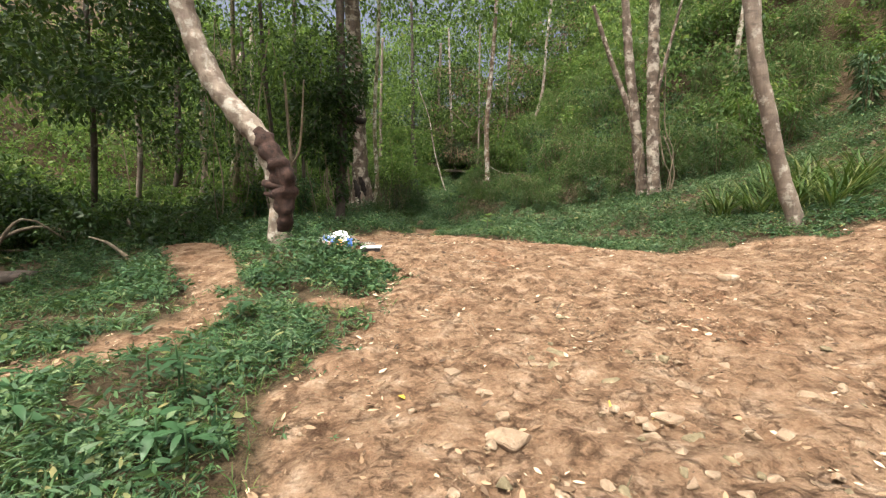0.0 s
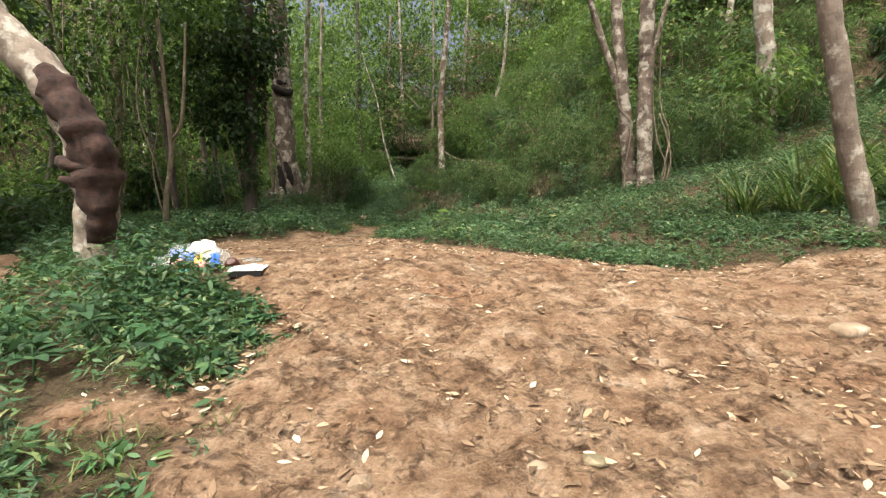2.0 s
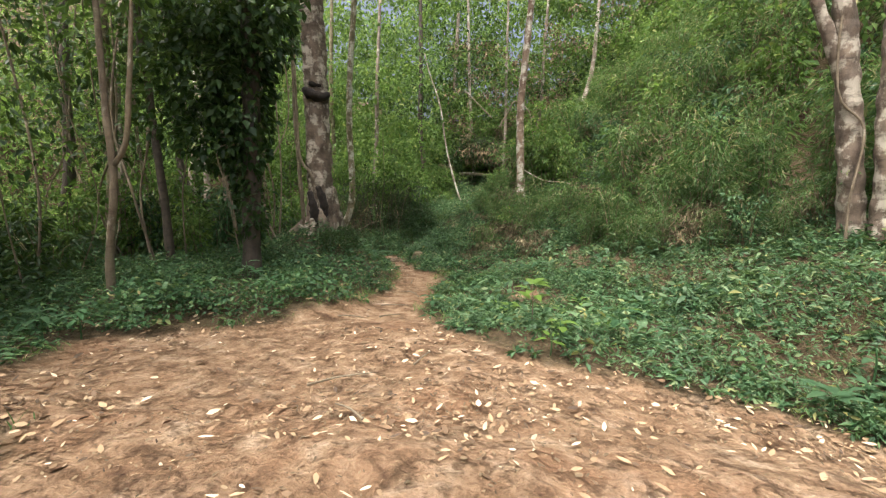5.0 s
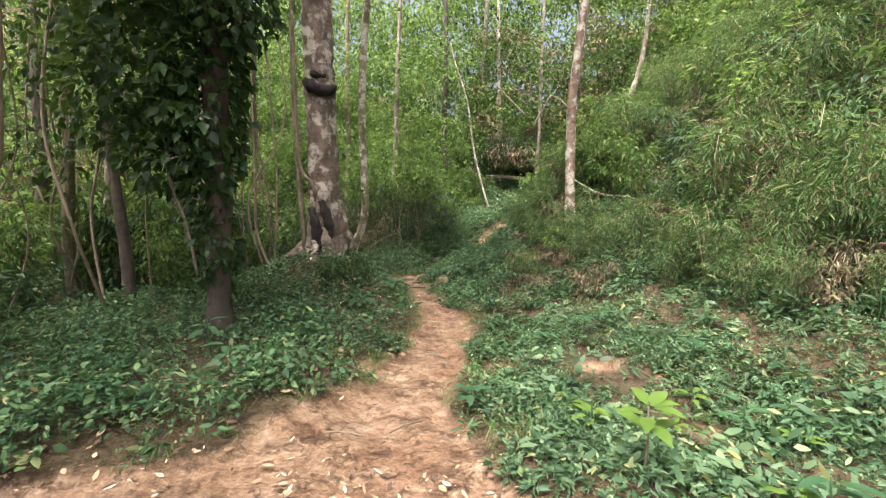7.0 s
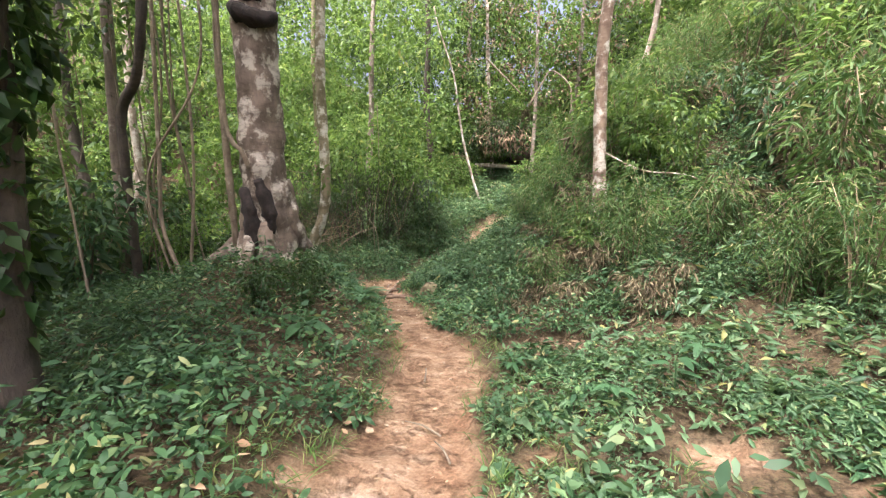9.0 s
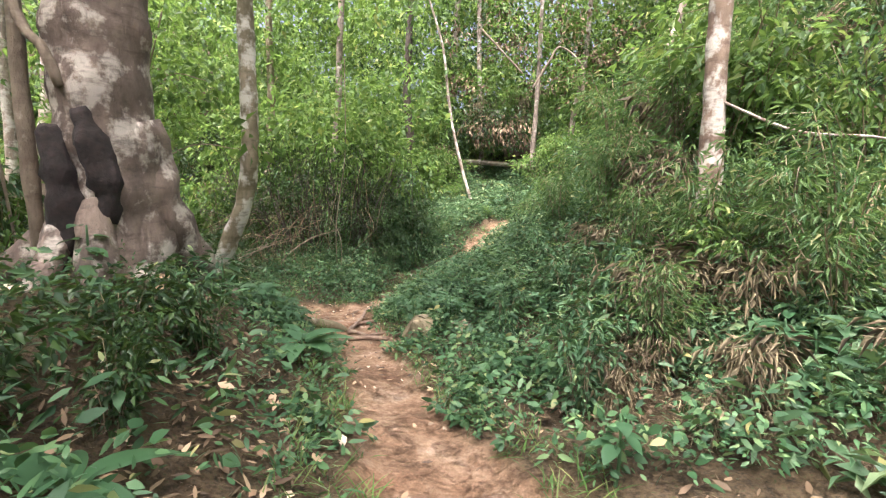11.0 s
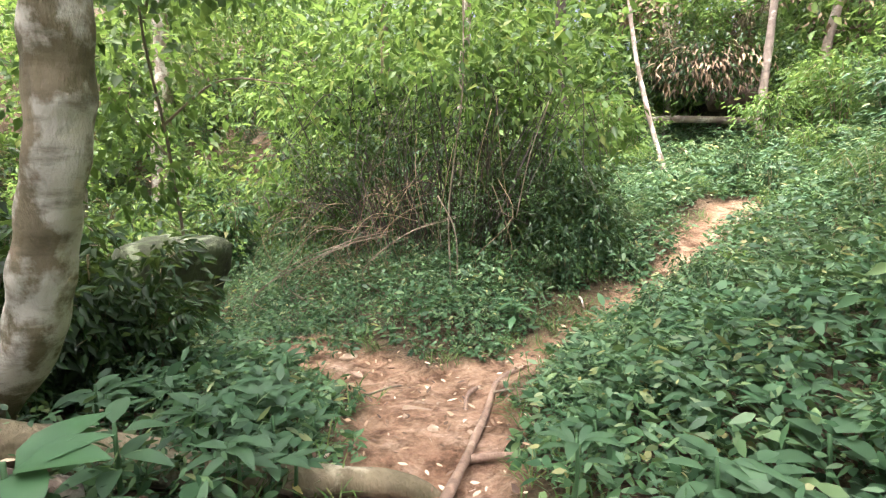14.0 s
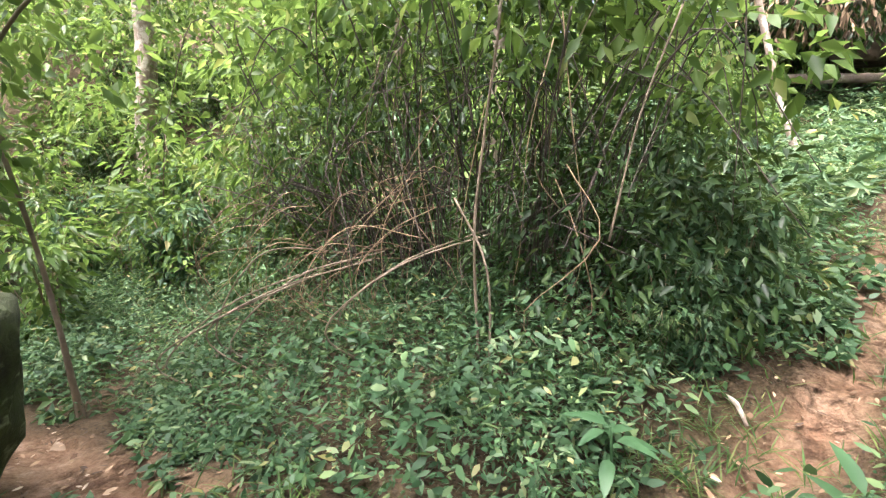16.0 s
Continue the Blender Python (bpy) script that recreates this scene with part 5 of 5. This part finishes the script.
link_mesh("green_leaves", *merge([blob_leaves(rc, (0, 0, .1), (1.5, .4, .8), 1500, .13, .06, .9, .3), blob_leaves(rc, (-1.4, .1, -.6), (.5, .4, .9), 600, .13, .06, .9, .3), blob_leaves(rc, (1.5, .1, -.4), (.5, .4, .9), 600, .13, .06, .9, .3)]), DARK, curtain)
link_mesh("dry_leaves", *blob_leaves(rc, (0, -.2, .0), (1.3, .3, .55), 420, .2, .05, 1.5, .2), DRY_DARK, curtain, "withered brown hanging leaves")
for k, (x, y, s) in enumerate(((-3.55, 21.2, .32), (-3.6, 21.9, .3), (-3.3, 22.4, .32), (-2.9, 22.9, .35), (-3.7, 20.6, .26), (-2.6, 23.6, .35), (-3.2, 21.6, .35), (-2.3, 24.6, .35), (-2.2, 25.3, .4), (-3.0, 25.9, .35), (-2.4, 26.3, .4))):
    copy_thing((green[1], bright[1])[k % 2], pose(x, y, gz(x, y) - .03, 0, 0, k * 50) @ Matrix.Diagonal((s, s, s * 1.2, 1)))

# ---- single plants ----
def oval_leaf(p, d, length, width, droop, steps):
    """One rounded leaf with a folded midrib, a pointed tip and a soft bend."""
    side_ = unit(np.cross(d, (0, 0, 1.0)))
    up = np.cross(side_, d)
    t = np.linspace(0, 1, steps + 1)
    half = width / 2 * np.maximum(np.sin(np.pi * t ** .8) ** .75, .02)
    mid = p + d * (t * length)[:, None] - up * (droop * length * t ** 2)[:, None]
    rise = up * (half * .22)[:, None]
    v = np.concatenate([mid, mid + side_ * half[:, None] + rise, mid - side_ * half[:, None] + rise])
    i, n = np.arange(steps), steps + 1
    f = np.concatenate([np.stack(q, 1) for q in ((i, i + n, i + n + 1), (i, i + n + 1, i + 1), (i, i + 1, i + 2 * n + 1), (i, i + 2 * n + 1, i + 2 * n))])
    return v, f


def leafy_plant(name, label, at_, seed, leaves, length, width, stalk, mat, tilt=.5, cat="plant", group=""):
    """Few large leaves on stalks round one shoot, each leaf a part."""
    rng = np.random.default_rng(seed)
    root = thing(name, at_, label, cat, group)
    link_mesh("stalk", *stem([(0, 0, -.03), (.01, 0, stalk * .5), (.0, .01, stalk)], .010, .006, .05, 6, .05, seed), LIANA if stalk > .4 else HERB, root)
    for k in range(leaves):
        a, el = k * 2.4 + rng.uniform(-.3, .3), tilt + rng.uniform(-.25, .25)
        d = np.array([[math.cos(a) * math.cos(el), math.sin(a) * math.cos(el), math.sin(el)]])
        p = np.array([[0, 0, stalk * rng.uniform(.55, 1.0)]]) + d * .03
        v, f = oval_leaf(p[0], d[0], length * rng.uniform(.75, 1.15), width * rng.uniform(.85, 1.1), .35, 8 if length > .25 else 5)
        link_mesh("leaf", v, f, mat, root)
    return root


leafy_plant("broad_leaved_plant", "plant with large blue-green paddle leaves beside the path", on(-4.12, 17.42), 1, 9, .34, .14, .2, BROAD, .3)
leafy_plant("broad_leaved_plant", "leafy plant with blue-green leaves by the root", on(-4.85, 18.2), 2, 14, .19, .11, .35, BROAD, .3)
leafy_plant("broad_leaved_plant", "plant with pale broad leaves beside the path", on(-3.95, 15.3), 3, 6, .34, .13, .14, BROAD, .2)
leafy_plant("young_sapling", "young sapling with bright green broad leaves", on(-.47, 11.8), 4, 9, .22, .1, .5, YOUNG, .35)
leafy_plant("young_sapling", "young yellow-green seedling on the bank", on(-.2, 11.2), 5, 7, .15, .07, .25, YOUNG, .3)
leafy_plant("young_sapling", "young yellow-green seedling on the bank", on(-.75, 12.5), 6, 7, .15, .07, .25, YOUNG, .3)
leafy_plant("broad_leaved_plant", "broad weed at the clearing edge", on(-2.6, 6.7), 7, 8, .2, .09, .2, BROAD, .3)
leafy_plant("broad_leaved_plant", "pale leafy weed among the creepers", on(-.9, 20.0), 8, 8, .3, .1, .5, BROAD, .3)
leafy_plant("broad_leaved_plant", "pale leafy weed by the path fork", on(-4.75, 21.9), 9, 8, .17, .06, .3, BROAD, .2)
for k, (x, y) in enumerate(((-.1, 12.6), (.3, 11.6), (-.9, 12.9), (.2, 13.2), (.7, 12.4), (-.3, 10.9))):
    leafy_plant("seedling", "small yellow-green seedling on the bank", on(x, y), 20 + k, 6, .13, .06, .16, YOUNG, .3, "plant", "yellow-green seedlings")
rngw = np.random.default_rng(91)
n = 0
while n < 110:
    x, y = rngw.uniform(-6.5, 2.5), rngw.uniform(2, 24)
    b = float(into_dirt(x, y))
    if -2.2 < b < -.12 and not (-3.3 < x < -1.8 and 6.9 < y < 8.1):
        leafy_plant("weed", "leafy weed standing out of the undergrowth", on(x, y), 400 + n, int(rngw.integers(6, 11)), rngw.uniform(.12, .22), rngw.uniform(.045, .08), rngw.uniform(.15, .4), (BROAD, HERB, PALE, HERB)[n % 4], rngw.uniform(0, .5), "plant", "weeds in the undergrowth")
        n += 1
n = 0
while n < 95:
    x, y = (rngw.uniform(-3.9, -2.2), rngw.uniform(18.6, 22.2)) if n < 60 else (rngw.uniform(-5.9, -4.75), rngw.uniform(18.7, 19.9))
    if float(into_dirt(x, y)) < -.1:
        leafy_plant("weed", "light green leafy weed crowding the path edge", on(x, y, .12 if n < 60 else .04), 700 + n, int(rngw.integers(7, 12)), rngw.uniform(.08, .145), rngw.uniform(.034, .055), rngw.uniform(.12, .26), (PALE, PALE, PALE, HERB)[n % 4], rngw.uniform(.1, .5), "plant", "weeds crowding the path edge")
        n += 1
for k, (x, y, s) in enumerate(((.5, 26.6, 1.0), (.8, 27.1, 1.2), (-1.4, 21.4, .5), (-1.6, 21.2, .45), (-1.1, 21.8, .5))):
    leafy_plant("strap_leaved_plant", "upright plant with bright strap-shaped leaves", on(x, y, .35 if y > 25 else .1), 30 + k, 14, .7 * s, .09 * s, .25, YOUNG if y > 25 else BROAD, .9, "plant", "strap-leaved plants")


def tall_grass(at_, seed, blades_, tall):
    rng = np.random.default_rng(seed)
    root = thing("tall_grass_clump", at_, "clump of tall arching green grass", "grass", "tall grass clumps")
    az, el = rng.uniform(0, 2 * np.pi, blades_), rng.uniform(.8, 1.45, blades_)
    d = np.stack([np.cos(az) * np.cos(el), np.sin(az) * np.cos(el), np.sin(el)], 1)
    n = np.stack([-np.cos(az), -np.sin(az), np.full(blades_, .4)], 1)
    p = np.stack([rng.normal(0, .1, blades_), rng.normal(0, .1, blades_), np.full(blades_, -.02)], 1)
    link_mesh("blade_tuft", *leaf_arrays(p, d, unit(n), tall * rng.uniform(.6, 1.2, blades_), np.full(blades_, .035), True, .5, .2), GRASS, root)
    return root


for k, (x, y) in enumerate(((5.0, 10.2), (5.4, 9.8), (5.8, 10.3), (6.2, 9.6), (5.6, 10.9), (6.8, 10.2), (7.4, 9.8), (4.5, 10.6), (6.3, 11), (5.7, 9.2))):
    tall_grass(on(x, y), 50 + k, 60, .95)

# dark fallen branches and brush pile at the far side of the trail
for k in range(22):
    rr = random.Random(500 + k)
    x, y, a = rr.uniform(-11.5, -7.2), rr.uniform(7.5, 11.5), rr.uniform(0, 3.1)
    l = rr.uniform(.5, 1.4)
    z = gz(x, y)
    lying([(x - l * math.cos(a), y - l * math.sin(a), z + .05), (x, y, z + rr.uniform(.2, .9)), (x + l * math.cos(a), y + l * math.sin(a), z + rr.uniform(.1, .7))], rr.uniform(.02, .05), .015, LIANA if k % 3 else BARK_DARK, "fallen dead branch in a dark brush pile", 500 + k, "dead_branch", "branch", .2)
lying([on(-11, 6.9, .1), on(-9.2, 6.6, .14), on(-7.4, 6.4, .12)], .14, .11, BARK_DARK, "mossy fallen log beside the brush pile", 540, "fallen_log", "log", .15)
# Darkened shrubs crowd the brush pile in place of the shade under the trees.
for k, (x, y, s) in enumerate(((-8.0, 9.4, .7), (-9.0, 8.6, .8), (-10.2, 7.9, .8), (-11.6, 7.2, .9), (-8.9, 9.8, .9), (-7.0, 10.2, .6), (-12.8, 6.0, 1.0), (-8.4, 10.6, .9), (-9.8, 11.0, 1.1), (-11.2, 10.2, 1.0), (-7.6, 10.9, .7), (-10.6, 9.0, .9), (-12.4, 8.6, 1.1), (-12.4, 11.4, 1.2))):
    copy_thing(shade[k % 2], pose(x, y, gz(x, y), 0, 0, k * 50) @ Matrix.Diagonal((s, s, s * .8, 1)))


creep = tree("creeper_sapling", [on(-8.5, 21.5, -.1), on(-8.45, 21.4, 1.2), on(-8.3, 21.2, 2.2), on(-8.1, 20.9, 3.3), on(-7.6, 20.7, 4.4)], .02, .01, LIANA, "leafy sapling hung with sparse creepers", 900, .02, .3, 8, .12, .1,
             limbs=[(((-8.35, 21.2, 1.35), (-7.6, 21.3, 1.75), (-6.9, 21.5, 1.7)), .014, .006), (((-8.2, 21.0, 2.3), (-7.5, 20.7, 2.7), (-6.9, 20.6, 2.6)), .014, .006), (((-8.4, 21.3, 1.0), (-8.9, 20.9, 1.8), (-9.2, 20.5, 2.0)), .014, .006)],
             crown=[((-8.3, 21.0, 2.0), (.8, .7, .8), 380, .13, .075), ((-8.0, 20.8, 2.9), (.9, .8, .6), 420, .13, .075), ((-7.3, 20.9, 2.6), (.6, .5, .35), 150, .13, .075), ((-9.0, 20.8, 1.6), (.6, .6, .8), 300, .13, .075), ((-8.6, 21.0, 1.0), (.6, .5, .6), 260, .12, .07)], leaf=CANOPY)


# ---- far woods on all sides, and leaf clumps added overhead for shade ----
def woods(name, label, seed, clumps, per, box, low, high, size, mat, radius=(.5, 1.2)):
    """Many leaf clumps at all heights, with gaps between them."""
    rng = np.random.default_rng(seed)
    x, y = rng.uniform(box[0], box[1], clumps), rng.uniform(box[2], box[3], clumps)
    z = height(x, y) + low + (high - low) * rng.random(clumps) + ripple(x, y, 5)
    r = rng.uniform(*radius, clumps)
    i = np.repeat(np.arange(clumps), per)
    u = unit(rng.normal(size=(len(i), 3)) + np.array([0, 0, .25]))
    p = np.stack([x, y, z], 1)[i] + u * (r[i] * (.45 + .65 * rng.random(len(i)) ** .7))[:, None] * np.array([1, 1, .62])
    d = unit(u * .7 + rng.normal(size=p.shape) * .6 + np.array([0, 0, -.35]))
    nn = unit(rng.normal(size=p.shape) * .5 + u * .4 + np.array([0, -.2, 1]))
    k = rng.uniform(.6, 1.3, len(i)) * size
    return tagged(link_mesh(name, *leaf_arrays(p, d, nn, k, k * .5), mat), label, "woods", "", "stuff")


woods("far_woods", "dense green woods climbing the far slope", 1, 620, 70, (-26, 16, 33, 41), .2, 9.0, .28, CANOPY, (.7, 1.5))
woods("far_woods", "light green treetops on the far slope", 14, 260, 70, (-24, 14, 32, 37), 3, 9.5, .26, LIGHT, (.6, 1.3))
woods("far_woods", "low thicket at the foot of the far slope", 10, 360, 70, (-14, 6, 30.2, 35), .2, 3.5, .2, LIGHT, (.5, 1.2))
woods("far_woods", "light leafy woods beyond the path", 2, 240, 80, (-24, -4.5, 26, 34), .6, 6.5, .2, LIGHT)
# Shade among these trees is put into the DARK leaf colour.
woods("far_woods", "woods at the side of the trail, shade put into their dark green", 3, 30, 80, (-11, -7.5, 11, 19), 2.8, 6.0, .17, DARK)
woods("far_woods", "green woods at the side of the trail", 11, 120, 80, (-26, -10, 12, 30), .8, 7.0, .2, CANOPY)
woods("far_woods", "light woods far at the side of the trail", 4, 240, 80, (-32, -18, 0, 32), .2, 7, .27, LIGHT, (.7, 1.7))
woods("far_woods", "leafy woods high on the slope", 5, 300, 80, (3.5, 22, 17, 38), .6, 4.2, .19, LIGHT)
woods("far_woods", "bushy thicket covering the slope", 12, 380, 60, (5, 22, 15, 30), .1, 1.6, .17, BAMBOO, (.5, 1.1))
# Thickened and drawn out past its real size to shade the brush pile below.
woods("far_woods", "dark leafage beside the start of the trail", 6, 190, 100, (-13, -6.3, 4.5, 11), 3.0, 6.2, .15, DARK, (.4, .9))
# DARK clumps stand in for the deep shade under the overhanging trees.
woods("far_woods", "low thicket behind the trail, darkened in place of tree shade", 13, 130, 90, (-16, -6.9, 8.6, 12.5), .1, 1.0, .15, DARK, (.4, .9))
woods("far_woods", "pale hazy woods on the distant slope", 15, 420, 60, (-34, 24, 42, 50), 2, 16, .42, LIGHT, (1.2, 2.4))
woods("far_woods", "low bushy thicket on the slope beyond the trees", 21, 260, 70, (-32, -15, -4, 32), .1, 1.8, .22, LIGHT, (.6, 1.3))
# Added above the view to keep sky light off the forest floor.
woods("canopy", "leaf clumps added high overhead to shade the forest floor", 16, 46, 80, (-12, -5, 8, 20), 7, 9.8, .2, CANOPY, (.7, 1.5))
woods("far_woods", "dry withered climbers hanging on the slope", 17, 60, 60, (-4.5, 4.5, 29, 33), 2.2, 6.5, .15, DRY_DARK, (.4, .9))
# Shaded gaps on the slope are drawn as clumps of dark leaves.
woods("far_woods", "dark leaf clumps standing in for shaded gaps in the far woods", 18, 120, 70, (-20, 14, 30.5, 36), .5, 7, .2, DARK, (.5, 1.1))
woods("far_woods", "woods behind the start of the trail", 8, 170, 50, (-20, 22, -16, -8), .2, 8, .45, CANOPY, (1, 2))
woods("far_woods", "woods at the far edge of the clearing", 9, 170, 50, (13, 24, -10, 16), .2, 8, .4, CANOPY, (1, 2))


# ---- rubbish at the edge of the clearing ----
def crumple(name, at_, size, mat, seed, label, cat="rubbish", amount=.35, parent=None, turn=0, detail=3):
    bm = bmesh.new()
    bmesh.ops.create_icosphere(bm, subdivisions=detail, radius=1)
    off = Vector((seed * 3.1, seed * 1.7, seed * 2.3))
    for v in bm.verts:
        c = v.co.copy()
        k = 1 + amount * noise.noise(c * 1.6 + off) + amount * .6 * abs(noise.noise(c * 4.5 + off))
        c = c * k
        c.z = max(c.z, -.35)
        v.co = Vector((c.x * size[0], c.y * size[1], (c.z + .35) * size[2]))
    ob = part(name, bm, mat, parent, flat=True)
    ob.matrix_basis = pose(*at_, 0, 0, turn)
    return tagged(ob, label, cat if parent is None else "")


def film_material(name, colour, alpha):
    m, nodes, links, bsdf = material(name)
    bsdf.inputs["Base Color"].default_value = (*colour, 1)
    bsdf.inputs["Roughness"].default_value = .25
    bsdf.inputs["Alpha"].default_value = alpha
    n = noise_node(nodes, links, 30, 4)
    bump(nodes, links, bsdf, n.outputs["Fac"], .6, .02)
    return m


WHITE, CLEAR = plain("white_plastic", (.78, .78, .76), .4, 20, .3, .06), film_material("clear_plastic", (.55, .6, .57), .22)
BLUE, YELLOW, RED, BLACK, PAPER, TEAL, BROWN = (plain(n_, c, .45, 15, .15, .15) for n_, c in (("blue_wrapper", (.04, .14, .55)), ("yellow_wrapper", (.7, .42, .05)), ("pink_wrapper", (.6, .2, .17)), ("black_card", (.015, .015, .016)), ("white_card", (.8, .79, .76)), ("teal_wrapper", (.05, .45, .42)), ("brown_plastic", (.07, .025, .018))))
tx, ty = -2.78, 7.66
tz = gz(tx, ty)
crumple("plastic_bag", (tx - 0.040, ty + 0.064, tz + .08), (0.150, 0.112, 0.128), WHITE, 1, "crumpled white plastic bag on top of the rubbish", "bag", .4)
crumple("clear_bag", (tx - 0.160, ty - 0.096, tz), (0.203, 0.180, 0.180), CLEAR, 2, "torn clear plastic bag full of wrappers", "bag", .35)
crumple("clear_bag", (tx + 0.096, ty - 0.016, tz), (0.195, 0.165, 0.150), CLEAR, 3, "torn clear plastic bag full of wrappers", "bag", .35)
crumple("clear_bag", (tx - 0.240, ty - 0.304, tz), (0.180, 0.128, 0.098), CLEAR, 9, "torn clear plastic sheet spilling into the weeds", "bag", .4)


def wrapper(at_, size, turn, tilt, mat, label):
    bm = bmesh.new()
    bmesh.ops.create_grid(bm, x_segments=6, y_segments=4, size=.5)
    for v in bm.verts:
        v.co = Vector((v.co.x * size[0], v.co.y * size[1], .018 * math.sin(v.co.x * 9 + size[0] * 40) + .012 * math.cos(v.co.y * 11)))
    bmesh.ops.solidify(bm, geom=bm.faces[:], thickness=.012)
    ob = part("wrapper", bm, mat)
    ob.matrix_basis = pose(*at_, tilt, 0, turn)
    return tagged(ob, label, "wrapper", "wrappers in the rubbish")


wrapper((tx - 0.192, ty - 0.160, tz + 0.150), (0.117, 0.090), 20, 55, BLUE, "crumpled blue wrapper in the rubbish")
wrapper((tx - 0.048, ty - 0.192, tz + 0.128), (0.135, 0.090), -10, 60, BLUE, "crumpled blue wrapper in the rubbish")
wrapper((tx + 0.040, ty - 0.192, tz + 0.098), (0.090, 0.099), 30, 55, YELLOW, "crumpled yellow wrapper in the rubbish")
wrapper((tx - 0.160, ty - 0.240, tz + 0.075), (0.144, 0.072), 5, 50, RED, "crumpled pink wrapper in the rubbish")
wrapper((tx + 0.080, ty - 0.240, tz + 0.060), (0.135, 0.063), -25, 45, RED, "crumpled pink wrapper in the rubbish")
wrapper((tx + 0.208, ty - 0.176, tz + 0.090), (0.090, 0.144), 15, 70, BLUE, "crumpled blue wrapper in the rubbish")
wrapper((tx - 0.576, ty - 0.240, tz + 0.045), (0.081, 0.144), 60, 60, TEAL, "crumpled teal wrapper in the weeds")
wrapper((tx + 0.016, ty - 0.440, tz + 0.022), (0.081, 0.045), 10, 20, TEAL, "small green scrap by the rubbish")
crumple("brown_bottle", (tx + 0.336, ty - 0.080, tz), (0.075, 0.068, 0.075), BROWN, 5, "crushed dark brown plastic bottle", "bottle", .25, None, 20)
crumple("clear_sheet", (tx + 0.400, ty + 0.160, tz), (0.150, 0.075, 0.038), CLEAR, 6, "flattened clear plastic sheet on the earth", "plastic sheet", .4, None, 15)
crumple("paper_scrap", (tx + 0.544, ty - 0.048, tz), (0.075, 0.045, 0.022), PAPER, 7, "scrap of white paper on the clay", "paper", .4, None, 25)


def carton(at_, turn):
    """A flat tray of card: black sides, white crumpled lining."""
    root = thing("card_tray", at_, "flat card tray with black sides and white lining", "carton")
    root.rotation_euler = (0, 0, radians(turn))
    for name, (sx, sy, sz), (x, y, z), mat in (("side_front", (.3, .012, .055), (0, -.1, .028), BLACK), ("side_back", (.3, .012, .055), (0, .1, .028), BLACK), ("side_end", (.012, .19, .055), (.15, 0, .028), BLACK), ("side_end", (.012, .19, .055), (-.15, 0, .028), BLACK), ("floor", (.29, .19, .008), (0, 0, .006), BLACK)):
        bm = bmesh.new()
        bmesh.ops.create_cube(bm, size=1)
        bmesh.ops.scale(bm, vec=(sx, sy, sz), verts=bm.verts)
        bmesh.ops.translate(bm, vec=(x, y, z), verts=bm.verts)
        bmesh.ops.bevel(bm, geom=bm.edges[:], offset=.002, segments=1)
        part(name, bm, mat, root, flat=True)
    bm = bmesh.new()
    bmesh.ops.create_grid(bm, x_segments=14, y_segments=10, size=.5)
    for v in bm.verts:
        x, y = v.co.x, v.co.y
        v.co = Vector((x * .33 + .03 * max(0, y), y * .24 + .03, .062 + .016 * noise.noise(Vector((x * 6, y * 6, 3))) + .006 * noise.noise(Vector((x * 17, y * 17, 9)))))
    bmesh.ops.solidify(bm, geom=bm.faces[:], thickness=.004)
    part("lining", bm, PAPER, root, "crumpled white paper lining")
    return root


carton(on(-2.17, 7.33, .004), 12)
